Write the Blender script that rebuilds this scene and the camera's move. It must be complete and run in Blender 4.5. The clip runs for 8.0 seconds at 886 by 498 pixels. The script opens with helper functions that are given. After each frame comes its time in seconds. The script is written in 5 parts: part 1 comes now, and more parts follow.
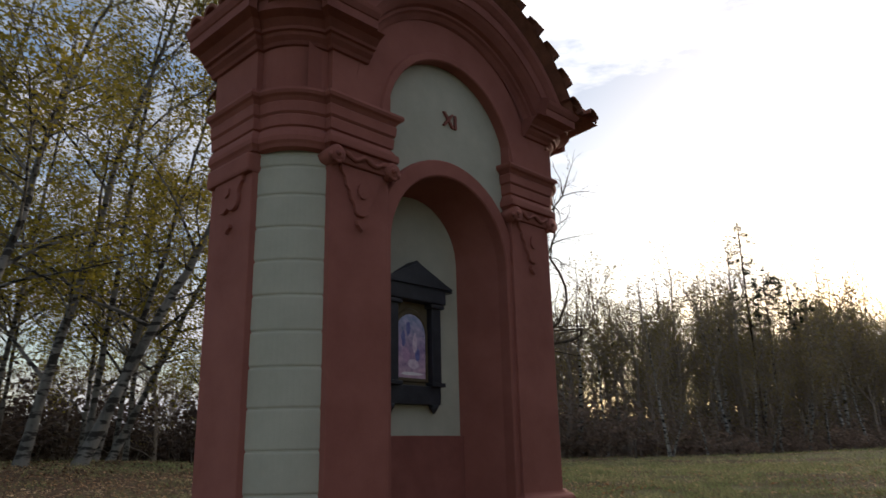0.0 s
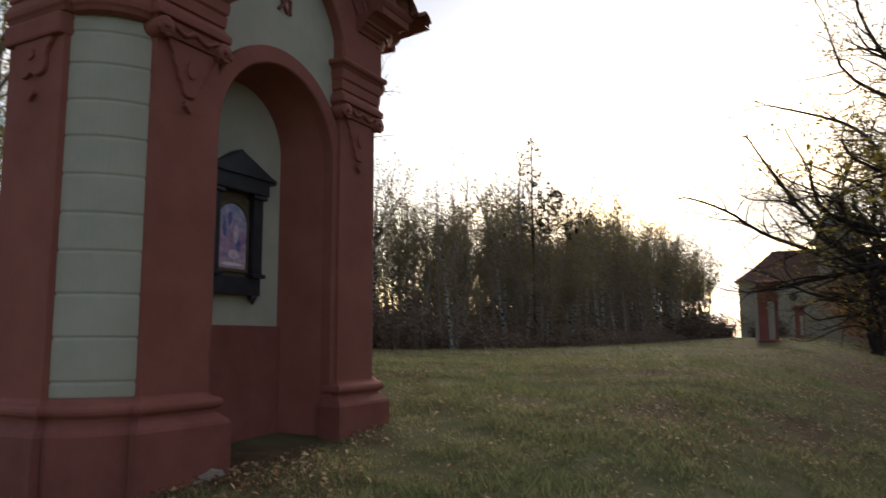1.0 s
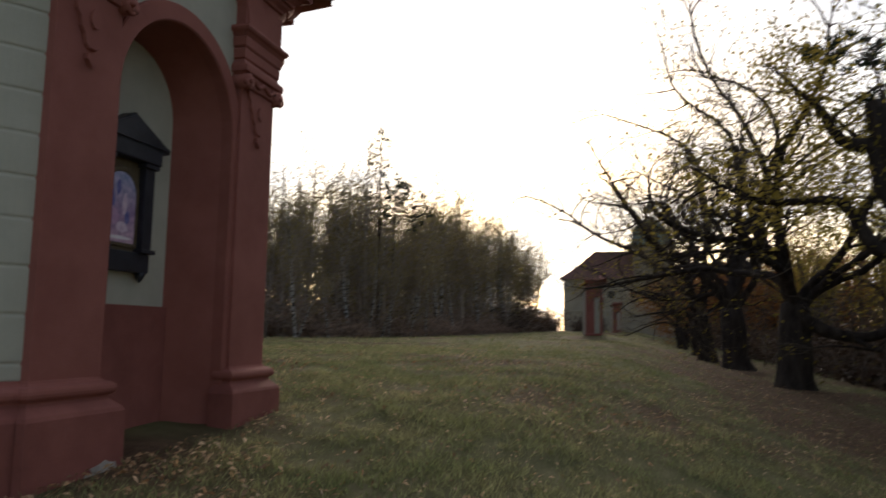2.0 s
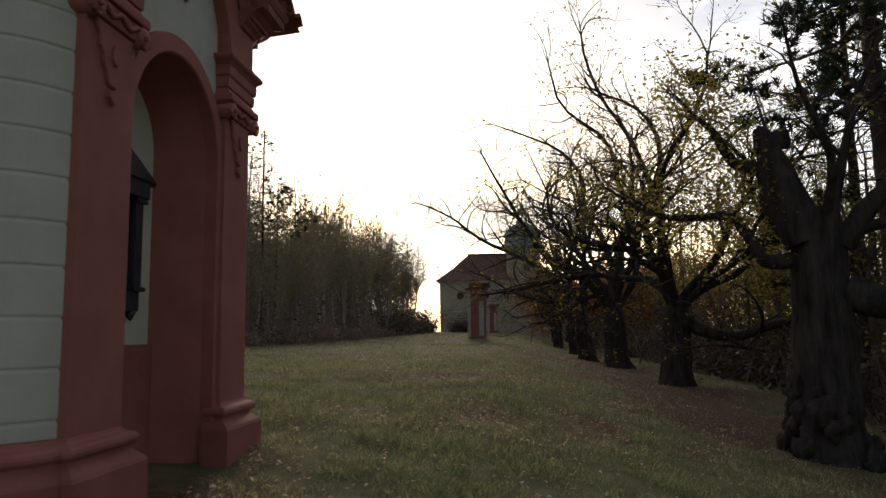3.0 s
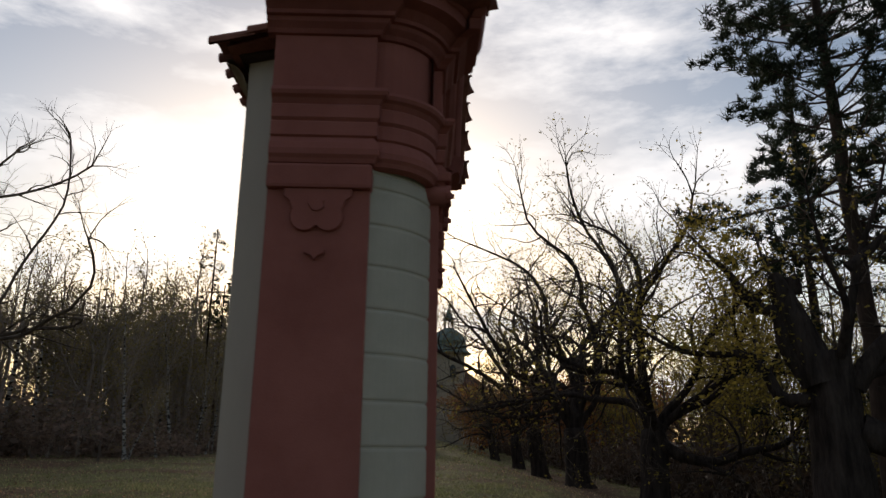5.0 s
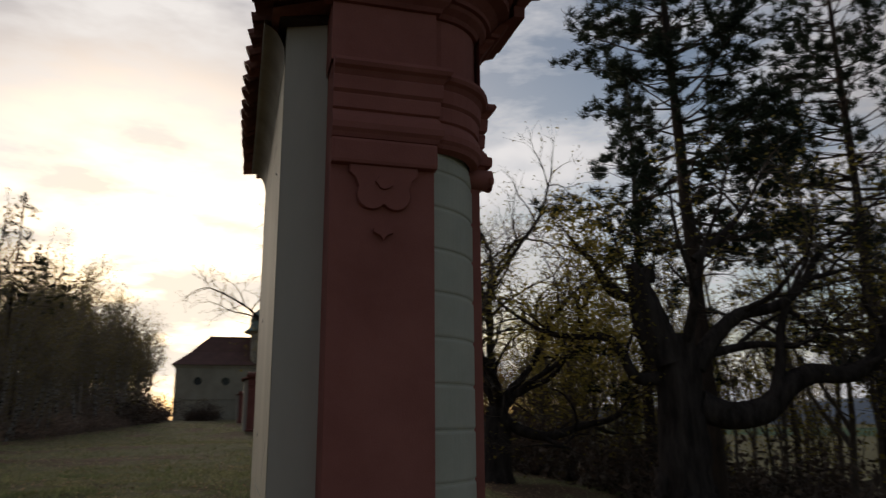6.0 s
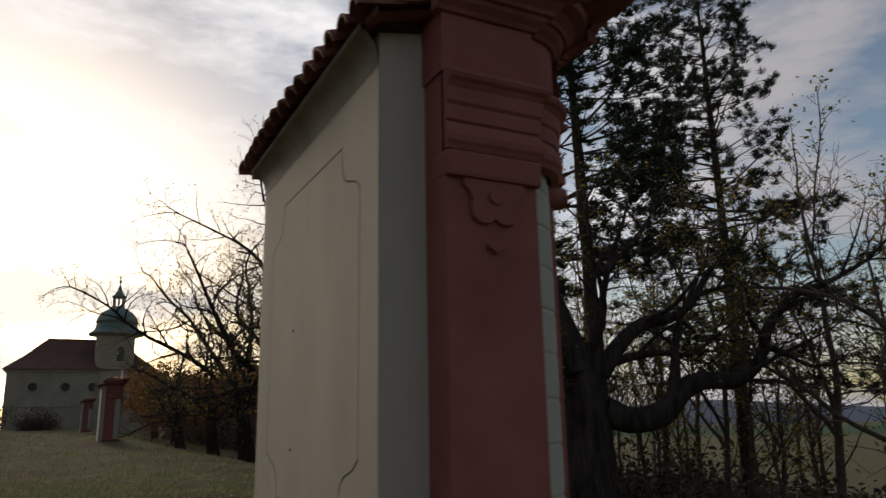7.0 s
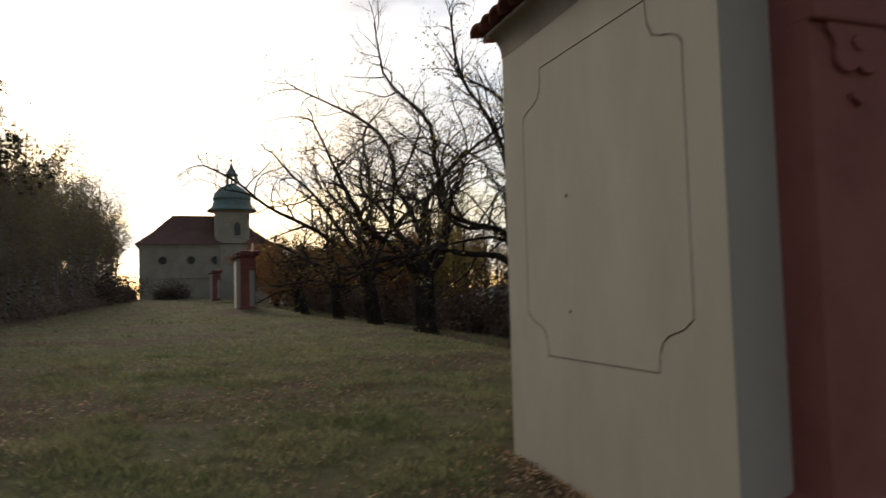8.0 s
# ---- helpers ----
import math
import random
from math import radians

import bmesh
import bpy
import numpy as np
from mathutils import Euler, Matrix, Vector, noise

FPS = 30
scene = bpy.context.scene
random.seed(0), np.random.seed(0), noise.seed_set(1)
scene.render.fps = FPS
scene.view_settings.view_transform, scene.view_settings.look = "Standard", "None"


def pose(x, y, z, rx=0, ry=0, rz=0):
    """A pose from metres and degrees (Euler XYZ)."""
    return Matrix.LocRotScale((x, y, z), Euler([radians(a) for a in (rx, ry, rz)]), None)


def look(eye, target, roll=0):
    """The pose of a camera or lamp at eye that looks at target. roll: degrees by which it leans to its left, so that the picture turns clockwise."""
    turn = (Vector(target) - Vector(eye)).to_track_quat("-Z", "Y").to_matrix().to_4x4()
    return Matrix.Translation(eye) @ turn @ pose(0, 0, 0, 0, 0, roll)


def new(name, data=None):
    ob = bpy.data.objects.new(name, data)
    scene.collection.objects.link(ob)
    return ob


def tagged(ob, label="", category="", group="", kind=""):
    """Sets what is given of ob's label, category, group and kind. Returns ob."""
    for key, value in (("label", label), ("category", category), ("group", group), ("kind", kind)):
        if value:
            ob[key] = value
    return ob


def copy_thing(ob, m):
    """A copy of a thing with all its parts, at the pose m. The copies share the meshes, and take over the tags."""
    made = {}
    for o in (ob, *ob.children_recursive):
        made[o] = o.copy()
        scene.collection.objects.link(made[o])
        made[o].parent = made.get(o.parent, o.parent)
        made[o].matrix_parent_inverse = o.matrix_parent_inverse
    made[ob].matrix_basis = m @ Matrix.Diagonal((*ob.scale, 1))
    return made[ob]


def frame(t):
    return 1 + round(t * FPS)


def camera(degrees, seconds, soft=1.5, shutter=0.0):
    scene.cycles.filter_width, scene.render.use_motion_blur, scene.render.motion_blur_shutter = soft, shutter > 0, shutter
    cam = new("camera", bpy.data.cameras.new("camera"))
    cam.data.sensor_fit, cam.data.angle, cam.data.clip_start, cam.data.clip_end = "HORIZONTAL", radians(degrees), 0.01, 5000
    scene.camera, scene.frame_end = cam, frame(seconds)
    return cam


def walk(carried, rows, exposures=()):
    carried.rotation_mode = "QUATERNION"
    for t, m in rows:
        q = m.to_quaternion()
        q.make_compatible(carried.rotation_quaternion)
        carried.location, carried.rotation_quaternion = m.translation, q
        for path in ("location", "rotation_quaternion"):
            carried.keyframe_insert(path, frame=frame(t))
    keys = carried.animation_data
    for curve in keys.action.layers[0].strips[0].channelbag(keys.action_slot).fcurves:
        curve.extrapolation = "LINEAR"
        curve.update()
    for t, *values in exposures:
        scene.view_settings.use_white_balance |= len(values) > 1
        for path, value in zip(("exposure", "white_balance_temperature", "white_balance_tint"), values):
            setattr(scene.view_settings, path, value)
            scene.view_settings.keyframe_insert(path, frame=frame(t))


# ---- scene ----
cam = camera(62.4, 8.0, soft=1.4, shutter=0.3)
PATH = [
    (0, (-4.367, -3.992, 0.979), (-2.981, -2.653, 1.514), -1.2),
    (0.3, (-4.440, -3.960, 0.984), (-2.970, -2.686, 1.451), -0.9),
    (0.5, (-4.488, -3.946, 0.993), (-2.944, -2.738, 1.387), 0.4),
    (0.8, (-4.552, -3.903, 0.980), (-2.872, -2.859, 1.277), -0.0),
    (1, (-4.613, -3.861, 0.974), (-2.862, -2.928, 1.225), -0.2),
    (1.3, (-4.684, -3.776, 0.938), (-2.877, -2.940, 1.134), -0.0),
    (1.5, (-4.735, -3.682, 0.914), (-2.906, -2.889, 1.074), 1.4),
    (1.8, (-4.755, -3.446, 0.916), (-2.882, -2.770, 1.095), 1.5),
    (2, (-4.772, -3.271, 0.942), (-2.855, -2.748, 1.168), 0.9),
    (2.2, (-4.84, -3.109, 0.969), (-2.897, -2.72, 1.236), 1.5),
    (3.3, (-5.317, -1.955, 1.257), (-3.337, -1.802, 1.49), -1.4),
    (3.5, (-5.407, -1.716, 1.312), (-3.43, -1.554, 1.571), -1.9),
    (3.8, (-5.531, -1.346, 1.429), (-3.556, -1.227, 1.720), 1.7),
    (4, (-5.621, -1.098, 1.504), (-3.65, -1.029, 1.836), 2.9),
    (4.2, (-5.747, -0.85, 1.548), (-3.783, -0.825, 1.926), -1.8),
    (5.3, (-5.756, 0.661, 1.642), (-3.834, 0.579, 2.192), 0.7),
    (5.5, (-5.746, 0.952, 1.655), (-3.824, 0.753, 2.169), -2.0),
    (5.8, (-5.650, 1.360, 1.655), (-3.743, 0.969, 2.117), 1.0),
    (6, (-5.565, 1.617, 1.636), (-3.69, 1.086, 2.088), -0.4),
    (6.2, (-5.459, 1.870, 1.650), (-3.624, 1.210, 2.096), 0.5),
    (6.5, (-5.297, 2.217, 1.676), (-3.522, 1.422, 2.143), 1.9),
    (6.8, (-5.160, 2.650, 1.697), (-3.438, 1.750, 2.170), -2.2),
    (7, (-5.083, 2.923, 1.709), (-3.349, 2.039, 2.168), -1.1),
    (7.3, (-4.903, 3.250, 1.708), (-3.128, 2.418, 2.100), -0.3),
    (7.5, (-4.776, 3.488, 1.705), (-2.967, 2.693, 2.016), 2.4),
    (7.8, (-4.632, 3.925, 1.716), (-2.775, 3.204, 1.894), 1.9),
    (8, (-4.491, 4.138, 1.703), (-2.606, 3.477, 1.819), -1.5),
]
walk(cam, [(t, look(eye, target, roll)) for t, eye, target, roll in PATH],
     exposures=[(t, stops, 6550, 14.5) for t, stops in ((0, 0.25), (1.0, 0.22), (2.0, 0.15), (3.5, -0.18), (4.2, -0.35), (5.3, -0.5), (6.0, -0.85), (6.5, -0.9), (7.0, -0.6), (7.5, -0.34), (8.0, -0.2))])

# ---- light ----
SUN_AZ, SUN_EL = 83.0, 11.0
world = bpy.data.worlds.new("sky")
scene.world = world
world.use_nodes = True


def build_sky():
    nt = world.node_tree
    n, l = nt.nodes, nt.links
    n.clear()
    out = n.new("ShaderNodeOutputWorld")
    bg = n.new("ShaderNodeBackground")
    sky = n.new("ShaderNodeTexSky")
    sky.sky_type = "NISHITA"
    sky.sun_disc = False
    sky.sun_elevation = radians(SUN_EL)
    sky.sun_rotation = radians(SUN_AZ)
    sky.dust_density = 1.2
    tc = n.new("ShaderNodeTexCoord")
    # cloud deck: noise on the direction, flattened so that it streaks towards the horizon
    mp = n.new("ShaderNodeMapping")
    mp.inputs["Scale"].default_value = (1.0, 1.0, 3.2)
    ns = n.new("ShaderNodeTexNoise")
    ns.inputs["Scale"].default_value = 3.4
    ns.inputs["Detail"].default_value = 8.0
    ns.inputs["Roughness"].default_value = 0.58
    ramp = n.new("ShaderNodeValToRGB")
    ramp.color_ramp.elements[0].position = 0.42
    ramp.color_ramp.elements[0].color = (0, 0, 0, 1)
    ramp.color_ramp.elements[1].position = 0.60
    ramp.color_ramp.elements[1].color = (1, 1, 1, 1)
    # brighter towards the veiled sun
    sun_dir = Vector((math.sin(radians(SUN_AZ)) * math.cos(radians(SUN_EL)),
                      math.cos(radians(SUN_AZ)) * math.cos(radians(SUN_EL)), math.sin(radians(SUN_EL))))
    dot = n.new("ShaderNodeVectorMath")
    dot.operation = "DOT_PRODUCT"
    dot.inputs[1].default_value = sun_dir
    glow = n.new("ShaderNodeValToRGB")
    glow.color_ramp.interpolation = "EASE"
    e = glow.color_ramp.elements
    e[0].position, e[0].color = 0.0, (0.086, 0.089, 0.097, 1)
    e[1].position, e[1].color = 1.0, (1.25, 1.12, 0.90, 1)
    for p, c in ((0.50, (0.212, 0.217, 0.237, 1)), (0.76, (0.41, 0.41, 0.42, 1)), (0.88, (0.76, 0.77, 0.775, 1)), (0.945, (0.93, 0.93, 0.91, 1)), (0.985, (1.05, 1.02, 0.95, 1))):
        k = e.new(p)
        k.color = c
    half = n.new("ShaderNodeMath")
    half.operation = "MULTIPLY_ADD"
    half.inputs[1].default_value = 0.5
    half.inputs[2].default_value = 0.5
    fac = n.new("ShaderNodeVectorMath")
    fac.operation = "SCALE"
    fac.inputs["Scale"].default_value = CLOUD_GAIN
    dim = n.new("ShaderNodeVectorMath")
    dim.operation = "SCALE"
    dim.inputs["Scale"].default_value = SKY_GAIN
    mix = n.new("ShaderNodeMix")
    mix.data_type = "RGBA"
    l.new(tc.outputs["Generated"], mp.inputs["Vector"])
    l.new(mp.outputs["Vector"], ns.inputs["Vector"])
    l.new(ns.outputs["Fac"], ramp.inputs["Fac"])
    l.new(tc.outputs["Generated"], dot.inputs[0])
    l.new(dot.outputs["Value"], half.inputs[0])
    l.new(half.outputs["Value"], glow.inputs["Fac"])
    l.new(glow.outputs["Color"], fac.inputs[0])
    l.new(sky.outputs["Color"], dim.inputs[0])
    l.new(ramp.outputs["Color"], mix.inputs["Factor"])
    l.new(dim.outputs["Vector"], mix.inputs["A"])
    l.new(fac.outputs["Vector"], mix.inputs["B"])
    l.new(mix.outputs["Result"], bg.inputs["Color"])
    bg.inputs["Strength"].default_value = 1.0
    l.new(bg.outputs["Background"], out.inputs["Surface"])


CLOUD_GAIN, SKY_GAIN = 1.5, 0.17
build_sky()
lamp = bpy.data.lights.new("sun", "SUN")
lamp.energy, lamp.angle, lamp.color = 1.6, radians(12), (1.0, 0.88, 0.7)
sun = new("sun", lamp)
sun.matrix_world = look((60 * math.sin(radians(SUN_AZ)), 60 * math.cos(radians(SUN_AZ)), 60 * math.tan(radians(SUN_EL))), (0, 0, 0))


# ---- materials ----
def paint(name, a, b, scale=3.0, rough=0.85, bump=0.15, grain=60.0, island=0.0, spec=0.3, detail=6.0, rand=0.0, streak=None, depth=0.02):
    """Two colours mixed by a broad stain noise, with a fine grain in the relief."""
    m = bpy.data.materials.new(name)
    m.use_nodes = True
    n, l = m.node_tree.nodes, m.node_tree.links
    p = n["Principled BSDF"]
    p.inputs["Roughness"].default_value = rough
    p.inputs["Specular IOR Level"].default_value = spec
    tc = n.new("ShaderNodeTexCoord")
    mp = n.new("ShaderNodeMapping")
    if streak:
        mp.inputs["Scale"].default_value = streak
    l.new(tc.outputs["Object"], mp.inputs["Vector"])
    ns = n.new("ShaderNodeTexNoise")
    ns.inputs["Scale"].default_value, ns.inputs["Detail"].default_value = scale, detail
    ns.inputs["Roughness"].default_value = 0.65
    l.new(mp.outputs["Vector"], ns.inputs["Vector"])
    rp = n.new("ShaderNodeValToRGB")
    rp.color_ramp.elements[0].position, rp.color_ramp.elements[0].color = 0.32, (*a, 1)
    rp.color_ramp.elements[1].position, rp.color_ramp.elements[1].color = 0.68, (*b, 1)
    l.new(ns.outputs["Fac"], rp.inputs["Fac"])
    colour = rp.outputs["Color"]
    gr = n.new("ShaderNodeTexNoise")
    gr.inputs["Scale"].default_value, gr.inputs["Detail"].default_value = grain, 4.0
    l.new(mp.outputs["Vector"], gr.inputs["Vector"])
    if island or rand:
        if island:
            src = n.new("ShaderNodeNewGeometry").outputs["Random Per Island"]
        else:
            src = n.new("ShaderNodeObjectInfo").outputs["Random"]
        mr = n.new("ShaderNodeMapRange")
        mr.inputs["To Min"].default_value, mr.inputs["To Max"].default_value = 1 - (island or rand), 1 + (island or rand)
        l.new(src, mr.inputs["Value"])
        vm = n.new("ShaderNodeVectorMath")
        vm.operation = "SCALE"
        l.new(colour, vm.inputs[0])
        l.new(mr.outputs["Result"], vm.inputs["Scale"])
        colour = vm.outputs["Vector"]
    l.new(colour, p.inputs["Base Color"])
    if bump:
        bp = n.new("ShaderNodeBump")
        bp.inputs["Strength"].default_value, bp.inputs["Distance"].default_value = bump, depth
        l.new(gr.outputs["Fac"], bp.inputs["Height"])
        l.new(bp.outputs["Normal"], p.inputs["Normal"])
    return m


def leafy(name, a, b, through_light=0.5, island=0.35):
    """Thin leaves: diffuse and translucent, varied leaf by leaf."""
    m = paint(name, a, b, scale=0.9, rough=0.7, bump=0.0, island=island, spec=0.2)
    n, l = m.node_tree.nodes, m.node_tree.links
    p, out = n["Principled BSDF"], n["Material Output"]
    tr = n.new("ShaderNodeBsdfTranslucent")
    mx = n.new("ShaderNodeMixShader")
    mx.inputs["Fac"].default_value = through_light
    src = p.inputs["Base Color"].links[0].from_socket
    l.new(src, tr.inputs["Color"])
    l.new(p.outputs["BSDF"], mx.inputs[1])
    l.new(tr.outputs["BSDF"], mx.inputs[2])
    l.new(mx.outputs["Shader"], out.inputs["Surface"])
    return m


RED = paint("red_plaster", (0.265, 0.088, 0.069), (0.35, 0.125, 0.100), scale=1.7, bump=0.12, grain=110)
RED_DARK = paint("red_plaster_weathered", (0.205, 0.066, 0.053), (0.305, 0.105, 0.084), scale=2.2, bump=0.16, grain=100)
WHITE = paint("white_plaster", (0.405, 0.382, 0.31), (0.49, 0.462, 0.38), scale=2.3, bump=0.10, grain=110)
CREAM = paint("cream_plaster", (0.58, 0.50, 0.37), (0.69, 0.605, 0.46), scale=1.3, bump=0.07, grain=130, streak=(1, 1, 0.35))
STRIP = paint("shaded_side_plaster", (0.44, 0.378, 0.31), (0.51, 0.445, 0.37), scale=1.6, bump=0.07, grain=130, streak=(1, 1, 0.35))
COVE_SHADED = paint("shaded_cove_plaster", (0.24, 0.20, 0.155), (0.40, 0.34, 0.265), scale=2.5, bump=0.1, grain=90, streak=(1, 1, 0.5))
GROOVE = paint("groove_plaster", (0.34, 0.30, 0.23), (0.42, 0.37, 0.28), scale=4, bump=0.2)
TILE = paint("roof_tile", (0.17, 0.065, 0.045), (0.30, 0.12, 0.08), scale=6, rand=0.3, bump=0.3, grain=50)
CHIP = paint("bare_plaster", (0.30, 0.26, 0.23), (0.46, 0.41, 0.36), scale=14, bump=0.5, grain=60)
FRAME_BLACK = paint("black_iron", (0.012, 0.012, 0.018), (0.03, 0.03, 0.04), scale=8, rough=0.45, bump=0.1, spec=0.5)
GILT = paint("dull_gilt", (0.085, 0.062, 0.038), (0.15, 0.108, 0.062), scale=9, rough=0.5, bump=0.1)
TINTS = [paint("painted_tint", a, b, scale=25, rough=0.4, bump=0.03) for a, b in (((0.10, 0.09, 0.30), (0.25, 0.25, 0.50)), ((0.60, 0.42, 0.55), (0.85, 0.70, 0.78)), ((0.42, 0.22, 0.40), (0.66, 0.42, 0.58)), ((0.80, 0.72, 0.74), (0.90, 0.82, 0.84)))]
BARK = paint("oak_bark", (0.024, 0.019, 0.017), (0.078, 0.061, 0.052), scale=5.0, rough=1.0, bump=1.0, grain=11, streak=(1, 1, 0.22), depth=0.09, spec=0.08)
TWIG = paint("twig_bark", (0.075, 0.057, 0.045), (0.15, 0.115, 0.085), scale=3.0, rough=0.9, bump=0.0)
PINE_BARK = paint("pine_bark", (0.032, 0.023, 0.018), (0.085, 0.055, 0.04), scale=4.0, rough=0.95, bump=0.8, grain=16, streak=(1, 1, 0.3), depth=0.04)
NEEDLE = leafy("pine_needles", (0.018, 0.030, 0.020), (0.048, 0.060, 0.034), 0.3)
OAK_LEAF = leafy("oak_leaves", (0.20, 0.165, 0.035), (0.40, 0.30, 0.065), 0.65)
OAK_LEAF_BROWN = leafy("brown_leaves", (0.20, 0.085, 0.03), (0.33, 0.15, 0.055), 0.5)
BIRCH_LEAF = leafy("birch_leaves", (0.16, 0.15, 0.025), (0.36, 0.27, 0.04), 0.5)
# woodland leaves, twigs and brush lightened: distance haze put into their colours
WOOD_LEAF = leafy("woodland_leaves", (0.19, 0.165, 0.065), (0.36, 0.27, 0.11), 0.6)
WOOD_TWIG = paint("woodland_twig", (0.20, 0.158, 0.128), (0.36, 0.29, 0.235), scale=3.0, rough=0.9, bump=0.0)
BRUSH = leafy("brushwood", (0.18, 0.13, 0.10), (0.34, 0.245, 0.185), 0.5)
HEDGE = leafy("dead_bramble", (0.06, 0.042, 0.032), (0.14, 0.096, 0.07), 0.3)
DARK_BROWN = paint("dark_brown", (0.035, 0.024, 0.02), (0.07, 0.045, 0.036), scale=5, bump=0.3, grain=30, streak=(1, 0.2, 1))
GRASS = leafy("grass_blades", (0.165, 0.210, 0.083), (0.385, 0.345, 0.178), 0.5, island=0.5)
LITTER = leafy("fallen_leaves", (0.28, 0.13, 0.055), (0.68, 0.48, 0.29), 0.2, island=0.6)
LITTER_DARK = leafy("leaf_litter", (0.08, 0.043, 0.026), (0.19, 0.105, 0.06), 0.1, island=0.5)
COPPER = paint("copper_green", (0.11, 0.16, 0.148), (0.17, 0.23, 0.205), scale=0.4, rough=0.65, bump=0.1, grain=6)
CHURCH_WALL = paint("church_plaster", (0.30, 0.25, 0.19), (0.40, 0.34, 0.255), scale=0.35, bump=0.2, grain=8)
CHURCH_ROOF = paint("church_roof", (0.105, 0.052, 0.043), (0.155, 0.075, 0.060), scale=0.5, bump=0.3, grain=6)
CHURCH_DARK = paint("dark_glass", (0.02, 0.022, 0.026), (0.04, 0.042, 0.048), scale=2, rough=0.2, bump=0.0)
# the ridge's blue is distance haze put into its base colour
HILL = paint("haze_blue_hill", (0.10, 0.13, 0.17), (0.13, 0.16, 0.20), scale=0.004, bump=0.0)
FIELD = paint("far_field", (0.07, 0.12, 0.05), (0.09, 0.14, 0.06), scale=0.01, bump=0.0)


def birch_bark(name="birch_bark", a=(0.075, 0.068, 0.06), b=(0.24, 0.222, 0.20)):
    m = paint(name, a, b, scale=2.5, rough=0.8, bump=0.3, grain=20, streak=(1, 1, 0.4))
    n, l = m.node_tree.nodes, m.node_tree.links
    p = n["Principled BSDF"]
    tc = n.new("ShaderNodeTexCoord")
    mp = n.new("ShaderNodeMapping")
    mp.inputs["Scale"].default_value = (1.2, 1.2, 3.5)
    ns = n.new("ShaderNodeTexNoise")
    ns.inputs["Scale"].default_value, ns.inputs["Detail"].default_value = 2.2, 5
    rp = n.new("ShaderNodeValToRGB")
    rp.color_ramp.elements[0].position, rp.color_ramp.elements[1].position = 0.49, 0.56
    mx = n.new("ShaderNodeMix")
    mx.data_type = "RGBA"
    mx.inputs["B"].default_value = (0.03, 0.026, 0.022, 1)
    src = p.inputs["Base Color"].links[0].from_socket
    l.new(tc.outputs["Object"], mp.inputs["Vector"])
    l.new(mp.outputs["Vector"], ns.inputs["Vector"])
    l.new(ns.outputs["Fac"], rp.inputs["Fac"])
    l.new(rp.outputs["Color"], mx.inputs["Factor"])
    l.new(src, mx.inputs["A"])
    l.new(mx.outputs["Result"], p.inputs["Base Color"])
    return m


BIRCH = birch_bark()
BIRCH_PALE = birch_bark("young_birch_bark", (0.26, 0.24, 0.21), (0.52, 0.49, 0.45))


def meadow():
    """Short autumn turf: green and straw patches, brown leaf litter and bare soil."""
    m = bpy.data.materials.new("meadow")
    m.use_nodes = True
    n, l = m.node_tree.nodes, m.node_tree.links
    p = n["Principled BSDF"]
    p.inputs["Roughness"].default_value = 0.95
    p.inputs["Specular IOR Level"].default_value = 0.1
    tc = n.new("ShaderNodeTexCoord")

    def noise_ramp(scale, detail, lo, hi, a, b):
        ns = n.new("ShaderNodeTexNoise")
        ns.inputs["Scale"].default_value, ns.inputs["Detail"].default_value = scale, detail
        ns.inputs["Roughness"].default_value = 0.7
        l.new(tc.outputs["Object"], ns.inputs["Vector"])
        rp = n.new("ShaderNodeValToRGB")
        rp.color_ramp.elements[0].position, rp.color_ramp.elements[0].color = lo, (*a, 1)
        rp.color_ramp.elements[1].position, rp.color_ramp.elements[1].color = hi, (*b, 1)
        l.new(ns.outputs["Fac"], rp.inputs["Fac"])
        return rp.outputs["Color"], ns.outputs["Fac"]

    turf, _ = noise_ramp(2.2, 8, 0.3, 0.7, (0.112, 0.115, 0.050), (0.218, 0.192, 0.098))
    litter, _ = noise_ramp(7.0, 8, 0.35, 0.7, (0.075, 0.048, 0.032), (0.20, 0.125, 0.075))
    at = n.new("ShaderNodeAttribute")
    at.attribute_name = "litter"
    where = at.outputs["Fac"]
    mx = n.new("ShaderNodeMix")
    mx.data_type = "RGBA"
    l.new(where, mx.inputs["Factor"])
    l.new(turf, mx.inputs["A"])
    l.new(litter, mx.inputs["B"])
    l.new(mx.outputs["Result"], p.inputs["Base Color"])
    _, g = noise_ramp(30, 6, 0, 1, (0, 0, 0), (1, 1, 1))
    bp = n.new("ShaderNodeBump")
    bp.inputs["Strength"].default_value, bp.inputs["Distance"].default_value = 0.8, 0.05
    l.new(g, bp.inputs["Height"])
    l.new(bp.outputs["Normal"], p.inputs["Normal"])
    return m


MEADOW = meadow()


# ---- mesh helpers ----
def mesh_of(name, verts, faces, material, smooth=False):
    me = bpy.data.meshes.new(name)
    me.from_pydata(verts, [], faces)
    me.update()
    if isinstance(material, (list, tuple)):
        for k in material:
            me.materials.append(k)
    else:
        me.materials.append(material)
    if smooth:
        me.polygons.foreach_set("use_smooth", [True] * len(me.polygons))
    return me


def put_part(name, me, parent, label="", m=None):
    ob = new(name, me)
    ob.parent = parent
    if m is not None:
        ob.matrix_basis = m
    if label:
        ob["label"] = label
    return ob


def bm_mesh(name, bm, material, smooth=False):
    bmesh.ops.recalc_face_normals(bm, faces=bm.faces)
    me = bpy.data.meshes.new(name)
    bm.to_mesh(me)
    bm.free()
    me.materials.append(material)
    if smooth:
        me.polygons.foreach_set("use_smooth", [True] * len(me.polygons))
    return me


